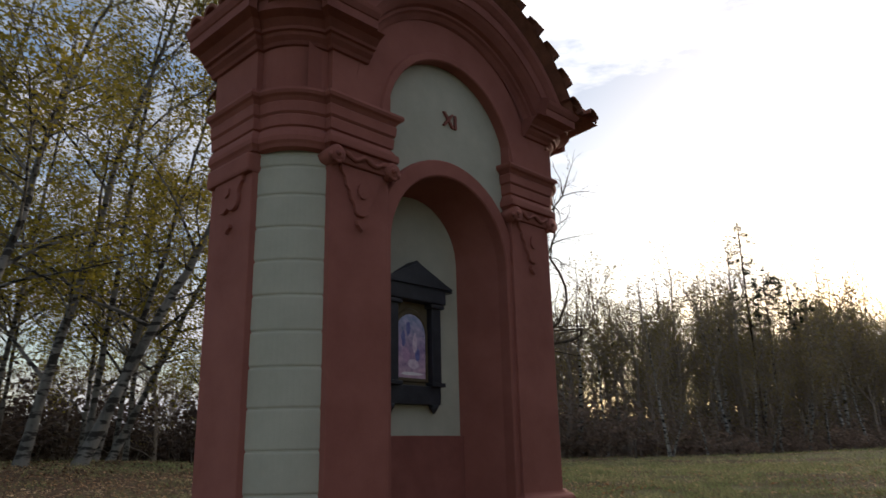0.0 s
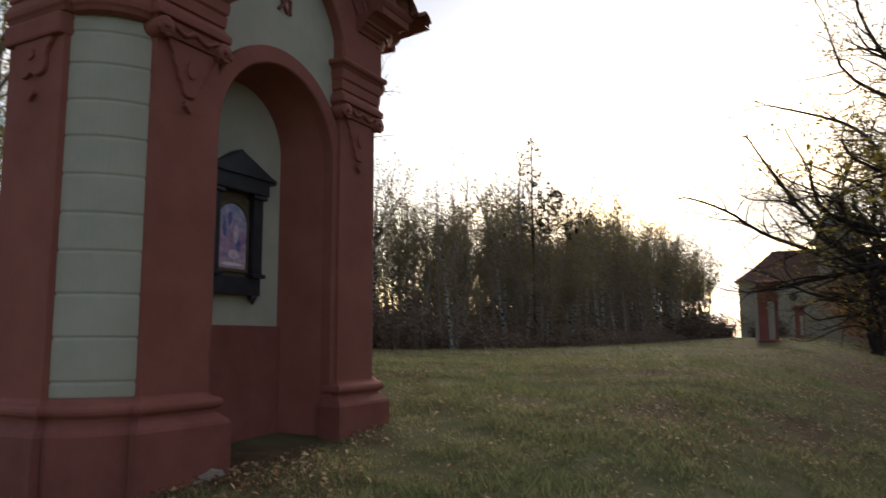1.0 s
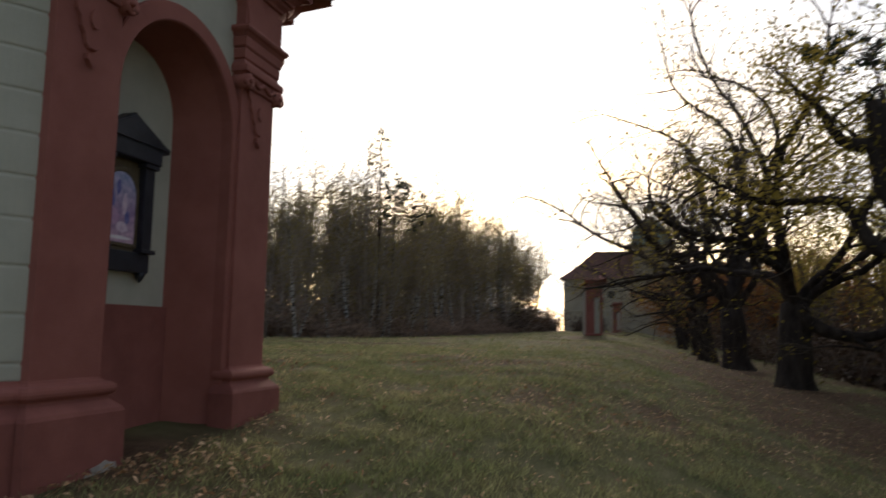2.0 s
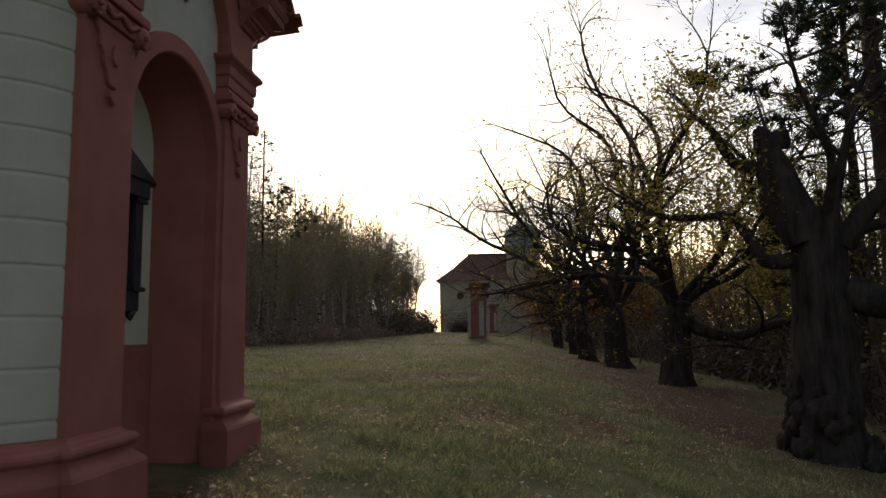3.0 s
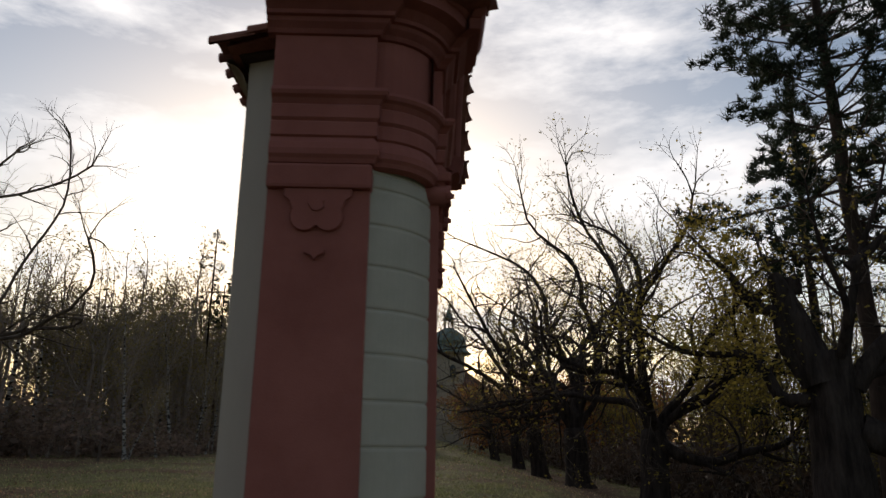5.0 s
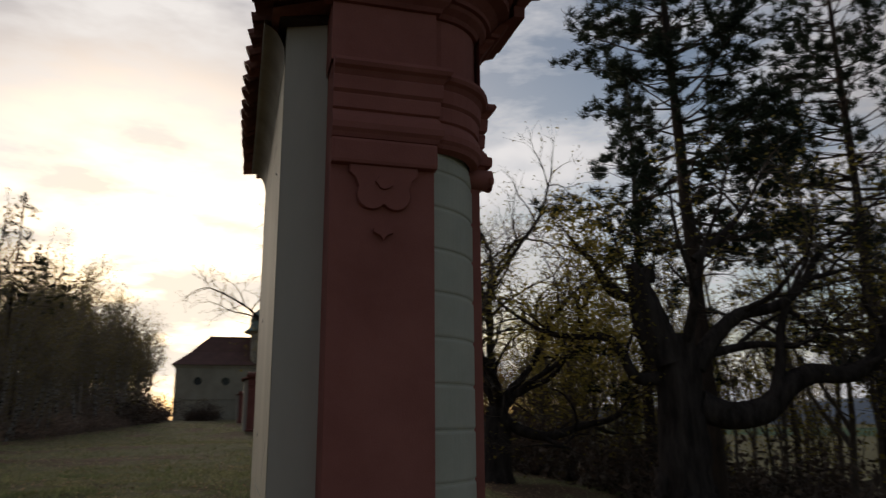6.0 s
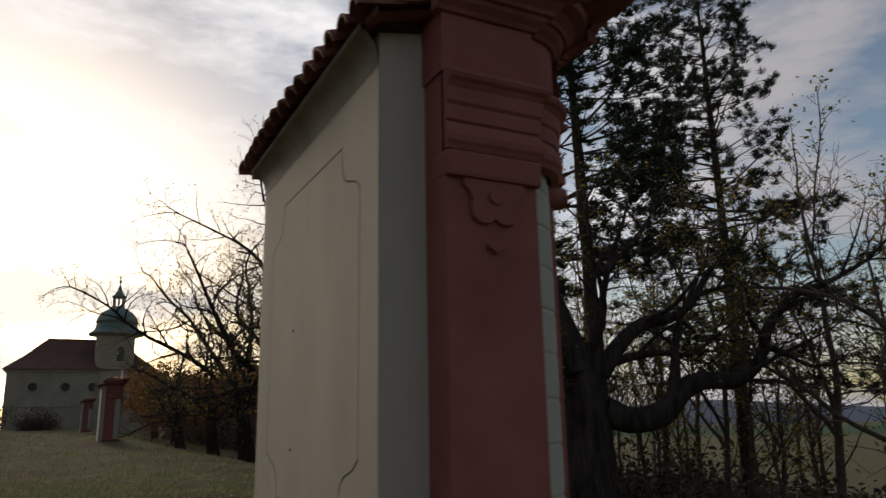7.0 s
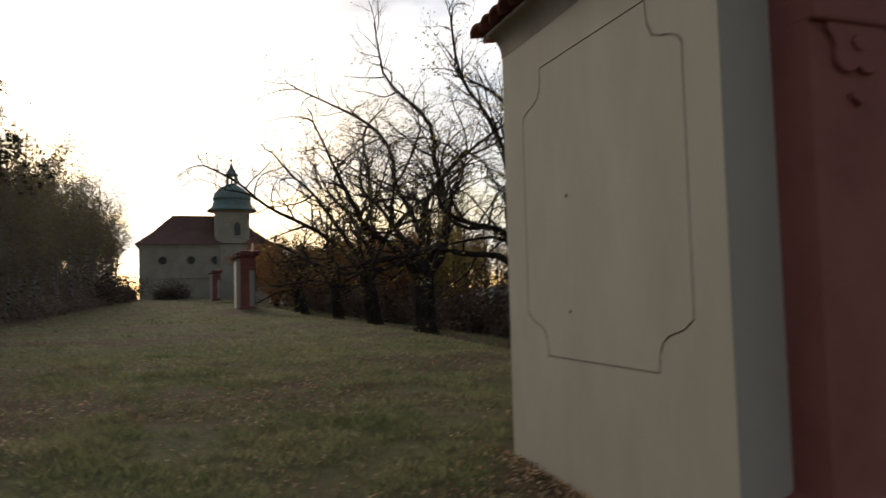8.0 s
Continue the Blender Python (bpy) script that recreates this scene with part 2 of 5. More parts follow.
def box(x0, x1, y0, y1, z0, z1, bevel=0.0):
    bm = bmesh.new()
    bmesh.ops.create_cube(bm, size=1.0)
    for v in bm.verts:
        v.co = Vector((x0 + (v.co.x + 0.5) * (x1 - x0), y0 + (v.co.y + 0.5) * (y1 - y0), z0 + (v.co.z + 0.5) * (z1 - z0)))
    if bevel:
        bmesh.ops.bevel(bm, geom=bm.edges[:], offset=bevel, segments=2, affect="EDGES", profile=0.6)
    return bm


def thing(name, label, category, group="", kind="", at=None):
    e = new(name)
    e.empty_display_size = 0.2
    if at is not None:
        e.matrix_basis = at
    return tagged(e, label, category, group, kind)


def smooth01(v):
    v = min(1.0, max(0.0, v))
    return v * v * (3 - 2 * v)


# ---- ground ----
def ground_z(x, y):
    z = 0.52 * math.tanh((0.065 * x + 0.09 * y + 0.07) / 0.52)
    z += 0.42 * smooth01((y - 4) / 12) * smooth01((14 - x) / 14)
    z -= 1.12 * smooth01((-y - 1.5) / 6.5)
    z += 0.011 * min(max(x - 52, 0), 110)
    if y < -10:
        z -= 0.10 * min(-10 - y, 70) + 0.02 * max(0.0, min(-80 - y, 250))
    r = math.hypot(x, y)
    near = smooth01(1.2 - r / 60)
    z += near * (0.05 * noise.noise((x * 0.35, y * 0.35, 1.3)) + 0.03 * noise.noise((x * 1.1, y * 1.1, 4.1)))
    # low mounds about the stations
    for mx, my, mh, mr in ((50.0, 0.3, 0.42, 3.6), (98.0, 0.6, 0.25, 4.0), (26.0, 2.5, 0.22, 5.0)):
        q = ((x - mx) ** 2 + (y - my) ** 2) / mr ** 2
        if q < 9:
            z += mh * math.exp(-q)
    return z


def litter_at(x, y):
    """How thickly fallen leaves cover the turf, 0 to 1."""
    v = 0.8 * noise.noise((x * 0.30, y * 0.30, 7.0)) + 0.40 * noise.noise((x * 1.3, y * 1.3, 9.0)) + 0.16
    v += 0.8 * math.exp(-((x - 1.0) / 6.0) ** 2 - ((y - 8.0) / 3.2) ** 2)
    v += 0.75 * smooth01((x - 5) / 6) * smooth01((60 - x) / 20) * math.exp(-((y + 6.4) / 2.4) ** 2)
    v += 0.55 * math.exp(-((x - 0.2) / 1.6) ** 2 - ((y - 0.05) / 0.45) ** 2)
    v += 0.7 * math.exp(-((x - 0.4) / 1.5) ** 2 - ((y - 1.6) / 0.25) ** 2)
    v += 0.35 * smooth01((y - 11.5) / 2) * smooth01((x - 10) / 6)
    return min(1.0, max(0.0, v * 1.6))


def build_ground():
    def axis(n, inner, outer):
        half = [inner * k / n for k in range(n)]
        step, v = inner / n, inner
        while v < outer:
            half.append(v)
            step *= 1.13
            v += step
        half.append(outer)
        return [-h for h in reversed(half[1:])] + half
    xs, ys = axis(90, 26.0, 4200.0), axis(90, 26.0, 4200.0)
    nx = len(xs)
    verts = [(x, y, ground_z(x, y)) for y in ys for x in xs]
    faces = [(j * nx + i, j * nx + i + 1, (j + 1) * nx + i + 1, (j + 1) * nx + i) for j in range(len(ys) - 1) for i in range(nx - 1)]
    me = mesh_of("ground", verts, faces, MEADOW, True)
    cover = me.attributes.new("litter", "FLOAT", "POINT")
    cover.data.foreach_set("value", [litter_at(v[0], v[1]) if abs(v[0]) < 130 and abs(v[1]) < 80 else 0.2 for v in verts])
    g = new("ground", me)
    tagged(g, "autumn meadow of short grass strewn with fallen leaves", "ground", kind="structure")


build_ground()


def build_hills():
    """Far wooded ridges beyond the valley."""
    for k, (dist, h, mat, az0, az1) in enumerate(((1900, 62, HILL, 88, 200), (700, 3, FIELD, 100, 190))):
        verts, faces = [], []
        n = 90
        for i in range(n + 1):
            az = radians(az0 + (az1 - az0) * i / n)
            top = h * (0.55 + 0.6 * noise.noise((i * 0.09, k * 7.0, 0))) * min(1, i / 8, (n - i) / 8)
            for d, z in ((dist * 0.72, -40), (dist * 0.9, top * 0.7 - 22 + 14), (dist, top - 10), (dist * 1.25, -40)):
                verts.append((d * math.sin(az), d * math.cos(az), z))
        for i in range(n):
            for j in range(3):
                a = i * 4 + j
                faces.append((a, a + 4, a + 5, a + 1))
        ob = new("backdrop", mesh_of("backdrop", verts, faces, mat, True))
        tagged(ob, "wooded ridge beyond the valley, distance haze put into its blue colour" if k == 0 else "pale green field in the valley", "hill", kind="structure")


build_hills()


# ---- chapel ----
PIL_IN, PIL_OUT, FRONT = 0.78, 1.355, 0.15
COL_R, COL_C = 0.36, (1.355, 0.565)
SIDE_X, SIDE_Y0, SIDE_Y1 = 1.765, 0.565, 1.165
BACK_X, BACK_Y = 1.415, 1.42
ARCH_Z = 3.61


def plan(steps=10, start=(0.78, 0.26)):
    """Half of the plan, from beside the niche round the corner to the rear of the side pilaster."""
    pts = [start, (PIL_IN, FRONT), (PIL_OUT, FRONT), (PIL_OUT, COL_C[1] - COL_R)]
    for k in range(1, steps):
        a = -math.pi / 2 + (math.pi / 2) * k / steps
        pts.append((COL_C[0] + COL_R * math.cos(a), COL_C[1] + COL_R * math.sin(a)))
    pts += [(COL_C[0] + COL_R, COL_C[1]), (SIDE_X, SIDE_Y0), (SIDE_X, SIDE_Y1), (1.50, SIDE_Y1)]
    return pts


def plan_open(steps=10):
    """The same, ending flush with the rear face of the side pilaster."""
    return plan(steps)[:-1]


def offset(pts, d):
    """The open polyline moved outwards by d, with mitred corners."""
    out = []
    for i, p in enumerate(pts):
        p = Vector(p)
        a = (p - Vector(pts[i - 1])).normalized() if i else None
        b = (Vector(pts[i + 1]) - p).normalized() if i < len(pts) - 1 else None
        na = Vector((a.y, -a.x)) if a else None
        nb = Vector((b.y, -b.x)) if b else None
        if a is None:
            q = p + nb * d
        elif b is None:
            q = p + na * d
        else:
            m = (na + nb).normalized()
            q = p + m * (d / max(0.5, m.dot(na)))
        out.append((q.x, q.y))
    return out


def sweep(profile, side, pts=None):
    """A moulding: profile rows (outward, z) carried along the half plan; side -1 mirrors it."""
    pts = pts or plan()
    bm = bmesh.new()
    rows = []
    for d, z in profile:
        rows.append([bm.verts.new((side * x, y, z)) for x, y in offset(pts, d)])
    for a, b in zip(rows, rows[1:]):
        for i in range(len(pts) - 1):
            bm.faces.new((a[i], a[i + 1], b[i + 1], b[i]))
    # ends closed
    for i in (0, -1):
        bm.faces.new([r[i] for r in rows])
    return bm


def arc_profile(cd, cz, r, a0, a1, n=5):
    return [(cd + r * math.cos(radians(a0 + (a1 - a0) * k / n)), cz + r * math.sin(radians(a0 + (a1 - a0) * k / n))) for k in range(n + 1)]


def arch_points(r, zc, z0, n=28):
    """A round-headed outline from the left foot over the head to the right foot."""
    pts = [(-r, z0)]
    pts += [(r * math.cos(math.pi * (1 - k / n)), zc + r * math.sin(math.pi * (1 - k / n))) for k in range(n + 1)]
    pts.append((r, z0))
    return pts


def loft(rows, closed=False):
    bm = bmesh.new()
    vs = [[bm.verts.new(p) for p in row] for row in rows]
    for a, b in zip(vs, vs[1:]):
        n = len(a)
        for i in range(n if closed else n - 1):
            bm.faces.new((a[i], a[(i + 1) % n], b[(i + 1) % n], b[i]))
    return bm


def filled(outer, holes, to3d):
    """A flat face with holes."""
    bm = bmesh.new()
    edges = []
    for loop in [outer] + holes:
        vs = [bm.verts.new(to3d(*p)) for p in loop]
        edges += [bm.edges.new((vs[i], vs[(i + 1) % len(vs)])) for i in range(len(vs))]
    bmesh.ops.triangle_fill(bm, use_beauty=True, use_dissolve=False, edges=edges)
    return bm


def relief(outline, depth, to3d, bevel=0.012):
    """A raised ornament: outline in the wall's plane, its edge rounded off."""
    c = Vector((sum(p[0] for p in outline) / len(outline), sum(p[1] for p in outline) / len(outline)))
    bm = bmesh.new()
    rows = []
    for shrink, d in ((1.0, 0.0), (1.0, depth * 0.6), (1 - bevel * 4, depth)):
        rows.append([bm.verts.new(to3d(c.x + (p[0] - c.x) * shrink, c.y + (p[1] - c.y) * shrink, d)) for p in outline])
    n = len(outline)
    for a, b in zip(rows, rows[1:]):
        for i in range(n):
            bm.faces.new((a[i], a[(i + 1) % n], b[(i + 1) % n], b[i]))
    bm.faces.new(rows[-1])
    return bm


def merge(*bms):
    out = bmesh.new()
    for b in bms:
        tmp = bpy.data.meshes.new("tmp")
        b.to_mesh(tmp)
        b.free()
        out.from_mesh(tmp)
        bpy.data.meshes.remove(tmp)
    return out


def tube(points, radii, sides=8):
    rows = []
    for i, p in enumerate(points):
        p = Vector(p)
        d = (Vector(points[min(i + 1, len(points) - 1)]) - Vector(points[max(i - 1, 0)])).normalized()
        u = d.orthogonal().normalized()
        w = d.cross(u)
        rows.append([tuple(p + (u * math.cos(2 * math.pi * k / sides) + w * math.sin(2 * math.pi * k / sides)) * radii[i]) for k in range(sides)])
    bm = loft(rows, True)
    bm.verts.ensure_lookup_table()
    n = len(rows)
    bm.faces.new([bm.verts[k] for k in range(sides)])
    bm.faces.new([bm.verts[(n - 1) * sides + k] for k in range(sides)])
    return bm


JOINTS = [0.615, 0.722, 1.006, 1.288, 1.571, 1.822, 2.080, 2.336, 2.588, 2.838, 3.062, 3.160]


def column_block(z0, z1):
    """One white block of the rounded corner, its arrises worn round."""
    n, c, g = 12, 0.010, 0.005
    rows = []
    for d, z in ((-0.05, z0 + g), (-c, z0 + g), (-0.003, z0 + g + c * 0.6), (0, z0 + g + c * 1.6),
                 (0, z1 - g - c * 1.6), (-0.003, z1 - g - c * 0.6), (-c, z1 - g), (-0.05, z1 - g)):
        r = COL_R + d
        rows.append([(COL_C[0] + r * math.cos(a), COL_C[1] + r * math.sin(a), z) for a in
                     (-math.pi / 2 + (math.pi / 2) * k / n for k in range(n + 1))])
    return loft(rows)


def corner_xy(x, y, side):
    """A point of the rounded corner, eased towards the chord on the weathered side and narrowed on the other; mirrored where side is -1."""
    if side > 0:
        return COL_C[0] + (x - COL_C[0]) * 0.78, y
    dx, dy = x - COL_C[0], y - COL_C[1]
    r = math.hypot(dx, dy)
    k = 1 - 0.5 * (1 - r / (abs(dx) + abs(dy)))
    return -(COL_C[0] + dx * k), COL_C[1] + dy * k


def roof_front(u, arched=True):
    """The roof's front edge, u from 0 to 1, by length: level over the sides, round over the middle."""
    R, flat, zf = 1.71, 1.97, 4.40
    if not arched:
        return -flat + 2 * flat * u, zf + 0.22 * math.sin(math.pi * u)
    a = math.asin((zf - ARCH_Z) / R)
    xe = R * math.cos(a)
    arc = R * (math.pi - 2 * a)
    side = flat - xe
    s = u * (arc + 2 * side)
    if s < side:
        return -flat + s, zf
    if s > side + arc:
        return xe + (s - side - arc), zf
    t = math.pi - a - (s - side) / R
    return R * math.cos(t), ARCH_Z + R * math.sin(t)


def build_chapel(arched=True):
    ch = thing("wayside_chapel", "red and white plastered baroque wayside chapel with an arched niche", "chapel",
               "stations along the avenue", at=pose(0.085, 0, 0))
    mir = (("l", -1), ("r", 1))

    # base, shafts and entablature, one half at a time
    plinth = [(0.125, -0.6), (0.125, 0.0), (0.122, 0.40), (0.110, 0.425), (0.055, 0.475), (0.042, 0.495)]
    base = [(0.042, 0.495)] + arc_profile(0.040, 0.548, 0.042, -80, 80, 6) + [(0.030, 0.592), (0.012, 0.606), (0.004, 0.622), (-0.05, 0.625)]
    archi = [(-0.03, 3.175), (0.018, 3.19), (0.030, 3.215), (0.046, 3.235), (0.050, 3.27), (0.040, 3.31), (0.018, 3.345), (0.014, 3.352),
             (0.030, 3.362), (0.034, 3.44), (0.026, 3.452), (0.044, 3.470), (0.050, 3.545), (0.040, 3.556), (0.062, 3.585),
             (0.085, 3.600), (0.096, 3.622), (0.090, 3.645), (0.030, 3.665), (-0.03, 3.668)]
    frieze = [(0.012, 3.66), (0.012, 4.035), (-0.05, 4.04)]
    cornice = [(-0.02, 4.020), (0.035, 4.03), (0.050, 4.055), (0.085, 4.085), (0.095, 4.11), (0.120, 4.115), (0.125, 4.14), (0.175, 4.185),
               (0.235, 4.205), (0.250, 4.210), (0.252, 4.285), (0.262, 4.290), (0.285, 4.33), (0.295, 4.365), (0.25, 4.40), (0.0, 4.47), (-0.3, 4.55)]
    runs = []
    for x_in in ((1.11, 1.02) if arched else (0.0, 0.0)):
        run = [(x_in, FRONT)] + plan()[2:-1]
        run[-1] = (SIDE_X, SIDE_Y1 + 0.06)
        runs.append(run)
    cpts, lpts = runs
    for _, sd in mir:
        put_part("plinth", bm_mesh("plinth", sweep(plinth, sd, plan() if sd < 0 else plan_open()), RED_DARK), ch)
        put_part("base_moulding", bm_mesh("base_moulding", sweep(base, sd, plan() if sd < 0 else plan_open()), RED), ch)
        put_part("architrave", bm_mesh("architrave", sweep(archi, sd, plan_open()), RED), ch, "stepped red plaster architrave")
        put_part("frieze", bm_mesh("frieze", sweep(frieze, sd), RED), ch)
        put_part("cornice", bm_mesh("cornice", sweep(cornice[8:], sd, cpts), RED_DARK), ch, "heavy moulded red cornice")
        put_part("bed_moulding", bm_mesh("bed_moulding", sweep(cornice[:9] + [(-0.02, 4.206)], sd, lpts), RED_DARK), ch)
        # shafts
        x0, x1 = sorted((sd * PIL_IN, sd * PIL_OUT))
        put_part("front_pilaster", bm_mesh("front_pilaster", box(x0, x1, FRONT, 0.45, 0.55, 4.03, 0.008), RED), ch)
        x0, x1 = sorted((sd * 1.45, sd * SIDE_X))
        put_part("side_pilaster", bm_mesh("side_pilaster", box(x0, x1, SIDE_Y0, SIDE_Y1, 0.55, 4.25, 0.008), RED), ch)
        # rounded corner with its blocks
        core = [[(*corner_xy(COL_C[0] + (COL_R - 0.009) * math.cos(a), COL_C[1] + (COL_R - 0.009) * math.sin(a), sd), z) for a in
                 (-math.pi / 2 + (math.pi / 2) * k / 12 for k in range(13))] for z in (0.55, 3.2)]
        col = put_part("corner_column", bm_mesh("corner_column", loft(core), WHITE, True), ch, "rounded corner of white plaster blocks")
        for z0, z1 in zip(JOINTS, JOINTS[1:]):
            bm = column_block(z0, z1)
            for v in bm.verts:
                v.co.x, v.co.y = corner_xy(v.co.x, v.co.y, sd)
            put_part("block", bm_mesh("block", bm, WHITE), col)
        # flat side wall behind the side pilaster, its shade put into a greyer colour
        xa, xb = 1.515, BACK_X
        pr = [[(sd * xa, SIDE_Y1 - 0.01, z), (sd * (xb + 0.004), BACK_Y - 0.002, z), (sd * (xb - 0.3), BACK_Y - 0.06, z), (sd * (xa - 0.3), SIDE_Y1 - 0.01, z)] for z in (-0.6, 4.02)]
        put_part("side_wall", bm_mesh("side_wall", loft(pr, True), STRIP), ch, "narrow plastered side wall, greyed for the shade on it")
        put_part("wall_cap", bm_mesh("wall_cap", box(*sorted((sd * 1.2, sd * 1.53)), 1.168, 1.47, 4.018, 4.075, 0.012), DARK_BROWN), ch)
        # side capital slab and cartouche
        x0, x1 = sorted((sd * 1.60, sd * (SIDE_X + 0.05)))
        put_part("capital", bm_mesh("capital", box(x0, x1, SIDE_Y0 - 0.012, SIDE_Y1 + 0.004, 3.025, 3.178, 0.022), RED), ch)

        def on_side(a, b, d, sd=sd):
            return (sd * (SIDE_X + d - 0.004), a, b)
        ym = (SIDE_Y0 + SIDE_Y1) / 2
        shield = [(-0.20, 3.03), (-0.20, 2.985), (-0.165, 2.955), (-0.145, 2.90)]
        shield += [(-0.07 + 0.085 * math.cos(radians(a)), 2.855 + 0.085 * math.sin(radians(a))) for a in range(160, 331, 20)]
        half = shield
        outline = [(ym + a, b) for a, b in half] + [(ym - a, b) for a, b in reversed(half)]
        put_part("cartouche", bm_mesh("cartouche", relief(outline, 0.034, on_side), RED), ch, "shield ornament in relief")
        rose = [(ym + 0.045 * math.cos(2 * math.pi * k / 14) * (1 + 0.15 * math.cos(5 * 2 * math.pi * k / 14)), 2.93 + 0.045 * math.sin(2 * math.pi * k / 14)) for k in range(14)]
        put_part("rosette", bm_mesh("rosette", relief(rose, 0.05, on_side), RED), ch)
        drop = [(ym - 0.055, 2.665), (ym - 0.055, 2.64), (ym - 0.02, 2.625), (ym, 2.60), (ym + 0.02, 2.625), (ym + 0.055, 2.64), (ym + 0.055, 2.665)]
        put_part("drop_ornament", bm_mesh("drop_ornament", relief(drop, 0.035, on_side), RED), ch)
        # front capital: slab, two scrolls, garland, tapering pendant
        xm = sd * (PIL_IN + PIL_OUT) / 2
        slab = box(xm - 0.345, xm + 0.345, FRONT - 0.075, FRONT + 0.2, 3.225, 3.292, 0.016)
        neck = box(xm - 0.30, xm + 0.30, FRONT - 0.045, FRONT + 0.2, 3.10, 3.23, 0.02)
        put_part("capital", bm_mesh("capital", merge(slab, neck), RED), ch, "scrolled red plaster capital")
        for e in (-1, 1):
            turns = []
            for k in range(22):
                a = k * 0.52
                r = 0.070 - 0.0028 * k
                turns.append((xm + e * (0.275 + 0.0) + e * r * math.cos(a), FRONT - 0.062, 3.145 - r * math.sin(a)))
            scroll = merge(tube(turns, [0.020 - 0.0004 * k for k in range(22)], 6),
                           tube([(xm + e * 0.275, FRONT - 0.075, 3.145), (xm + e * 0.275, FRONT + 0.16, 3.145)], [0.072, 0.066], 14),
                           tube([(xm + e * 0.275, FRONT - 0.10, 3.145), (xm + e * 0.275, FRONT - 0.07, 3.145)], [0.016, 0.024], 8))
            put_part("scroll", bm_mesh("scroll", scroll, RED, True), ch)
        gar = [(xm - 0.2 + 0.4 * k / 16, FRONT - 0.058, 3.185 - 0.045 * math.sin(math.pi * k / 8) ** 2) for k in range(17)]
        put_part("garland", bm_mesh("garland", tube(gar, [0.013 + 0.010 * abs(math.sin(k * 1.1)) for k in range(17)], 7), RED, True), ch)

        def on_front(a, b, d):
            return (a, FRONT - d + 0.004, b)
        pend = [(-0.215, 3.10), (-0.205, 3.05), (-0.165, 3.0), (-0.155, 2.94), (-0.12, 2.90), (-0.11, 2.84), (-0.075, 2.80), (-0.06, 2.74), (-0.03, 2.715)]
        outline = [(xm + a, b) for a, b in pend] + [(xm - a, b) for a, b in reversed(pend)]
        put_part("pendant", bm_mesh("pendant", relief(outline, 0.030, on_front), RED), ch, "tapering leaf pendant in relief")
        leaf = [(xm + 0.05 * math.cos(2 * math.pi * k / 12), 2.92 + 0.07 * math.sin(2 * math.pi * k / 12)) for k in range(12)]
        put_part("rosette", bm_mesh("rosette", relief(leaf, 0.048, on_front), RED), ch)
        drop = [(xm - 0.05, 2.68), (xm - 0.05, 2.645), (xm, 2.60), (xm + 0.05, 2.645), (xm + 0.05, 2.68)]
        put_part("drop_ornament", bm_mesh("drop_ornament", relief(drop, 0.04, on_front), RED), ch)

    # front wall with the niche, and the round-headed field over it
    NR, NZ = 0.72, 2.60
    hole = arch_points(NR, NZ, -0.4)
    field = arch_points(0.84, ARCH_Z, -0.5)
    put_part("tympanum", bm_mesh("tympanum", filled(field, [hole], lambda a, b: (a, 0.235, b)), WHITE), ch, "white plaster field over the niche")
    rows = [[(x, 0.24, z) for x, z in arch_points(0.865, NZ + 0.01, -0.6)], [(x, 0.19, z) for x, z in arch_points(0.86, NZ + 0.01, -0.6)],
            [(x, 0.178, z) for x, z in arch_points(0.848, NZ + 0.01, -0.6)], [(x, 0.178, z) for x, z in arch_points(NR + 0.012, NZ, -0.6)],
            [(x, 0.19, z) for x, z in arch_points(NR, NZ, -0.6)], [(x, 0.30, z) for x, z in arch_points(NR - 0.004, NZ, -0.6)]]
    put_part("archivolt", bm_mesh("archivolt", loft(rows), RED), ch, "red plaster band round the niche")
    rows = [[(x, 0.29, z) for x, z in arch_points(NR - 0.003, NZ, -0.6)], [(x, 0.70, z) for x, z in arch_points(0.565, 2.70, -0.6)]]
    put_part("niche_reveal", bm_mesh("niche_reveal", loft(rows), RED, True), ch, "splayed red reveal of the niche")
    put_part("niche_back", bm_mesh("niche_back", box(-0.75, 0.75, 0.69, 0.80, -0.6, 3.6), WHITE), ch)
    put_part("dado", bm_mesh("dado", box(-0.64, 0.64, 0.655, 0.70, -0.6, 1.118, 0.006), RED_DARK), ch, "plain red dado below the picture")

    # arched band and cornice over the front
    prof = [(0.805, 0.26), (0.805, 0.135), (0.815, 0.122), (0.870, 0.120), (0.882, 0.132), (0.884, 0.150), (1.185, 0.150), (1.20, 0.120),
            (1.235, 0.085), (1.25, 0.055), (1.275, 0.050), (1.29, 0.0), (1.34, -0.06), (1.37, -0.085), (1.375, -0.10), (1.46, -0.105),
            (1.475, -0.125), (1.52, -0.165), (1.56, -0.175), (1.60, -0.15), (1.64, 0.20)]
    n = 40
    rows = []
    prof = prof if arched else prof[:7]
    for r, y in prof:
        lo = 0.0 if r < 1.19 else 27.0
        if r > 1.19:
            y = 0.15 + (y - 0.15) * 0.80
        rows.append([(r * math.cos(radians(180 - lo - (180 - 2 * lo) * k / n)), y, ARCH_Z + r * math.sin(radians(180 - lo - (180 - 2 * lo) * k / n))) for k in range(n + 1)])
    if arched:
        put_part("arched_cornice", bm_mesh("arched_cornice", loft(rows[6:]), RED_DARK), ch, "round-arched moulded cornice over the front")
    put_part("arched_band", bm_mesh("arched_band", loft(rows[:7]), RED), ch)
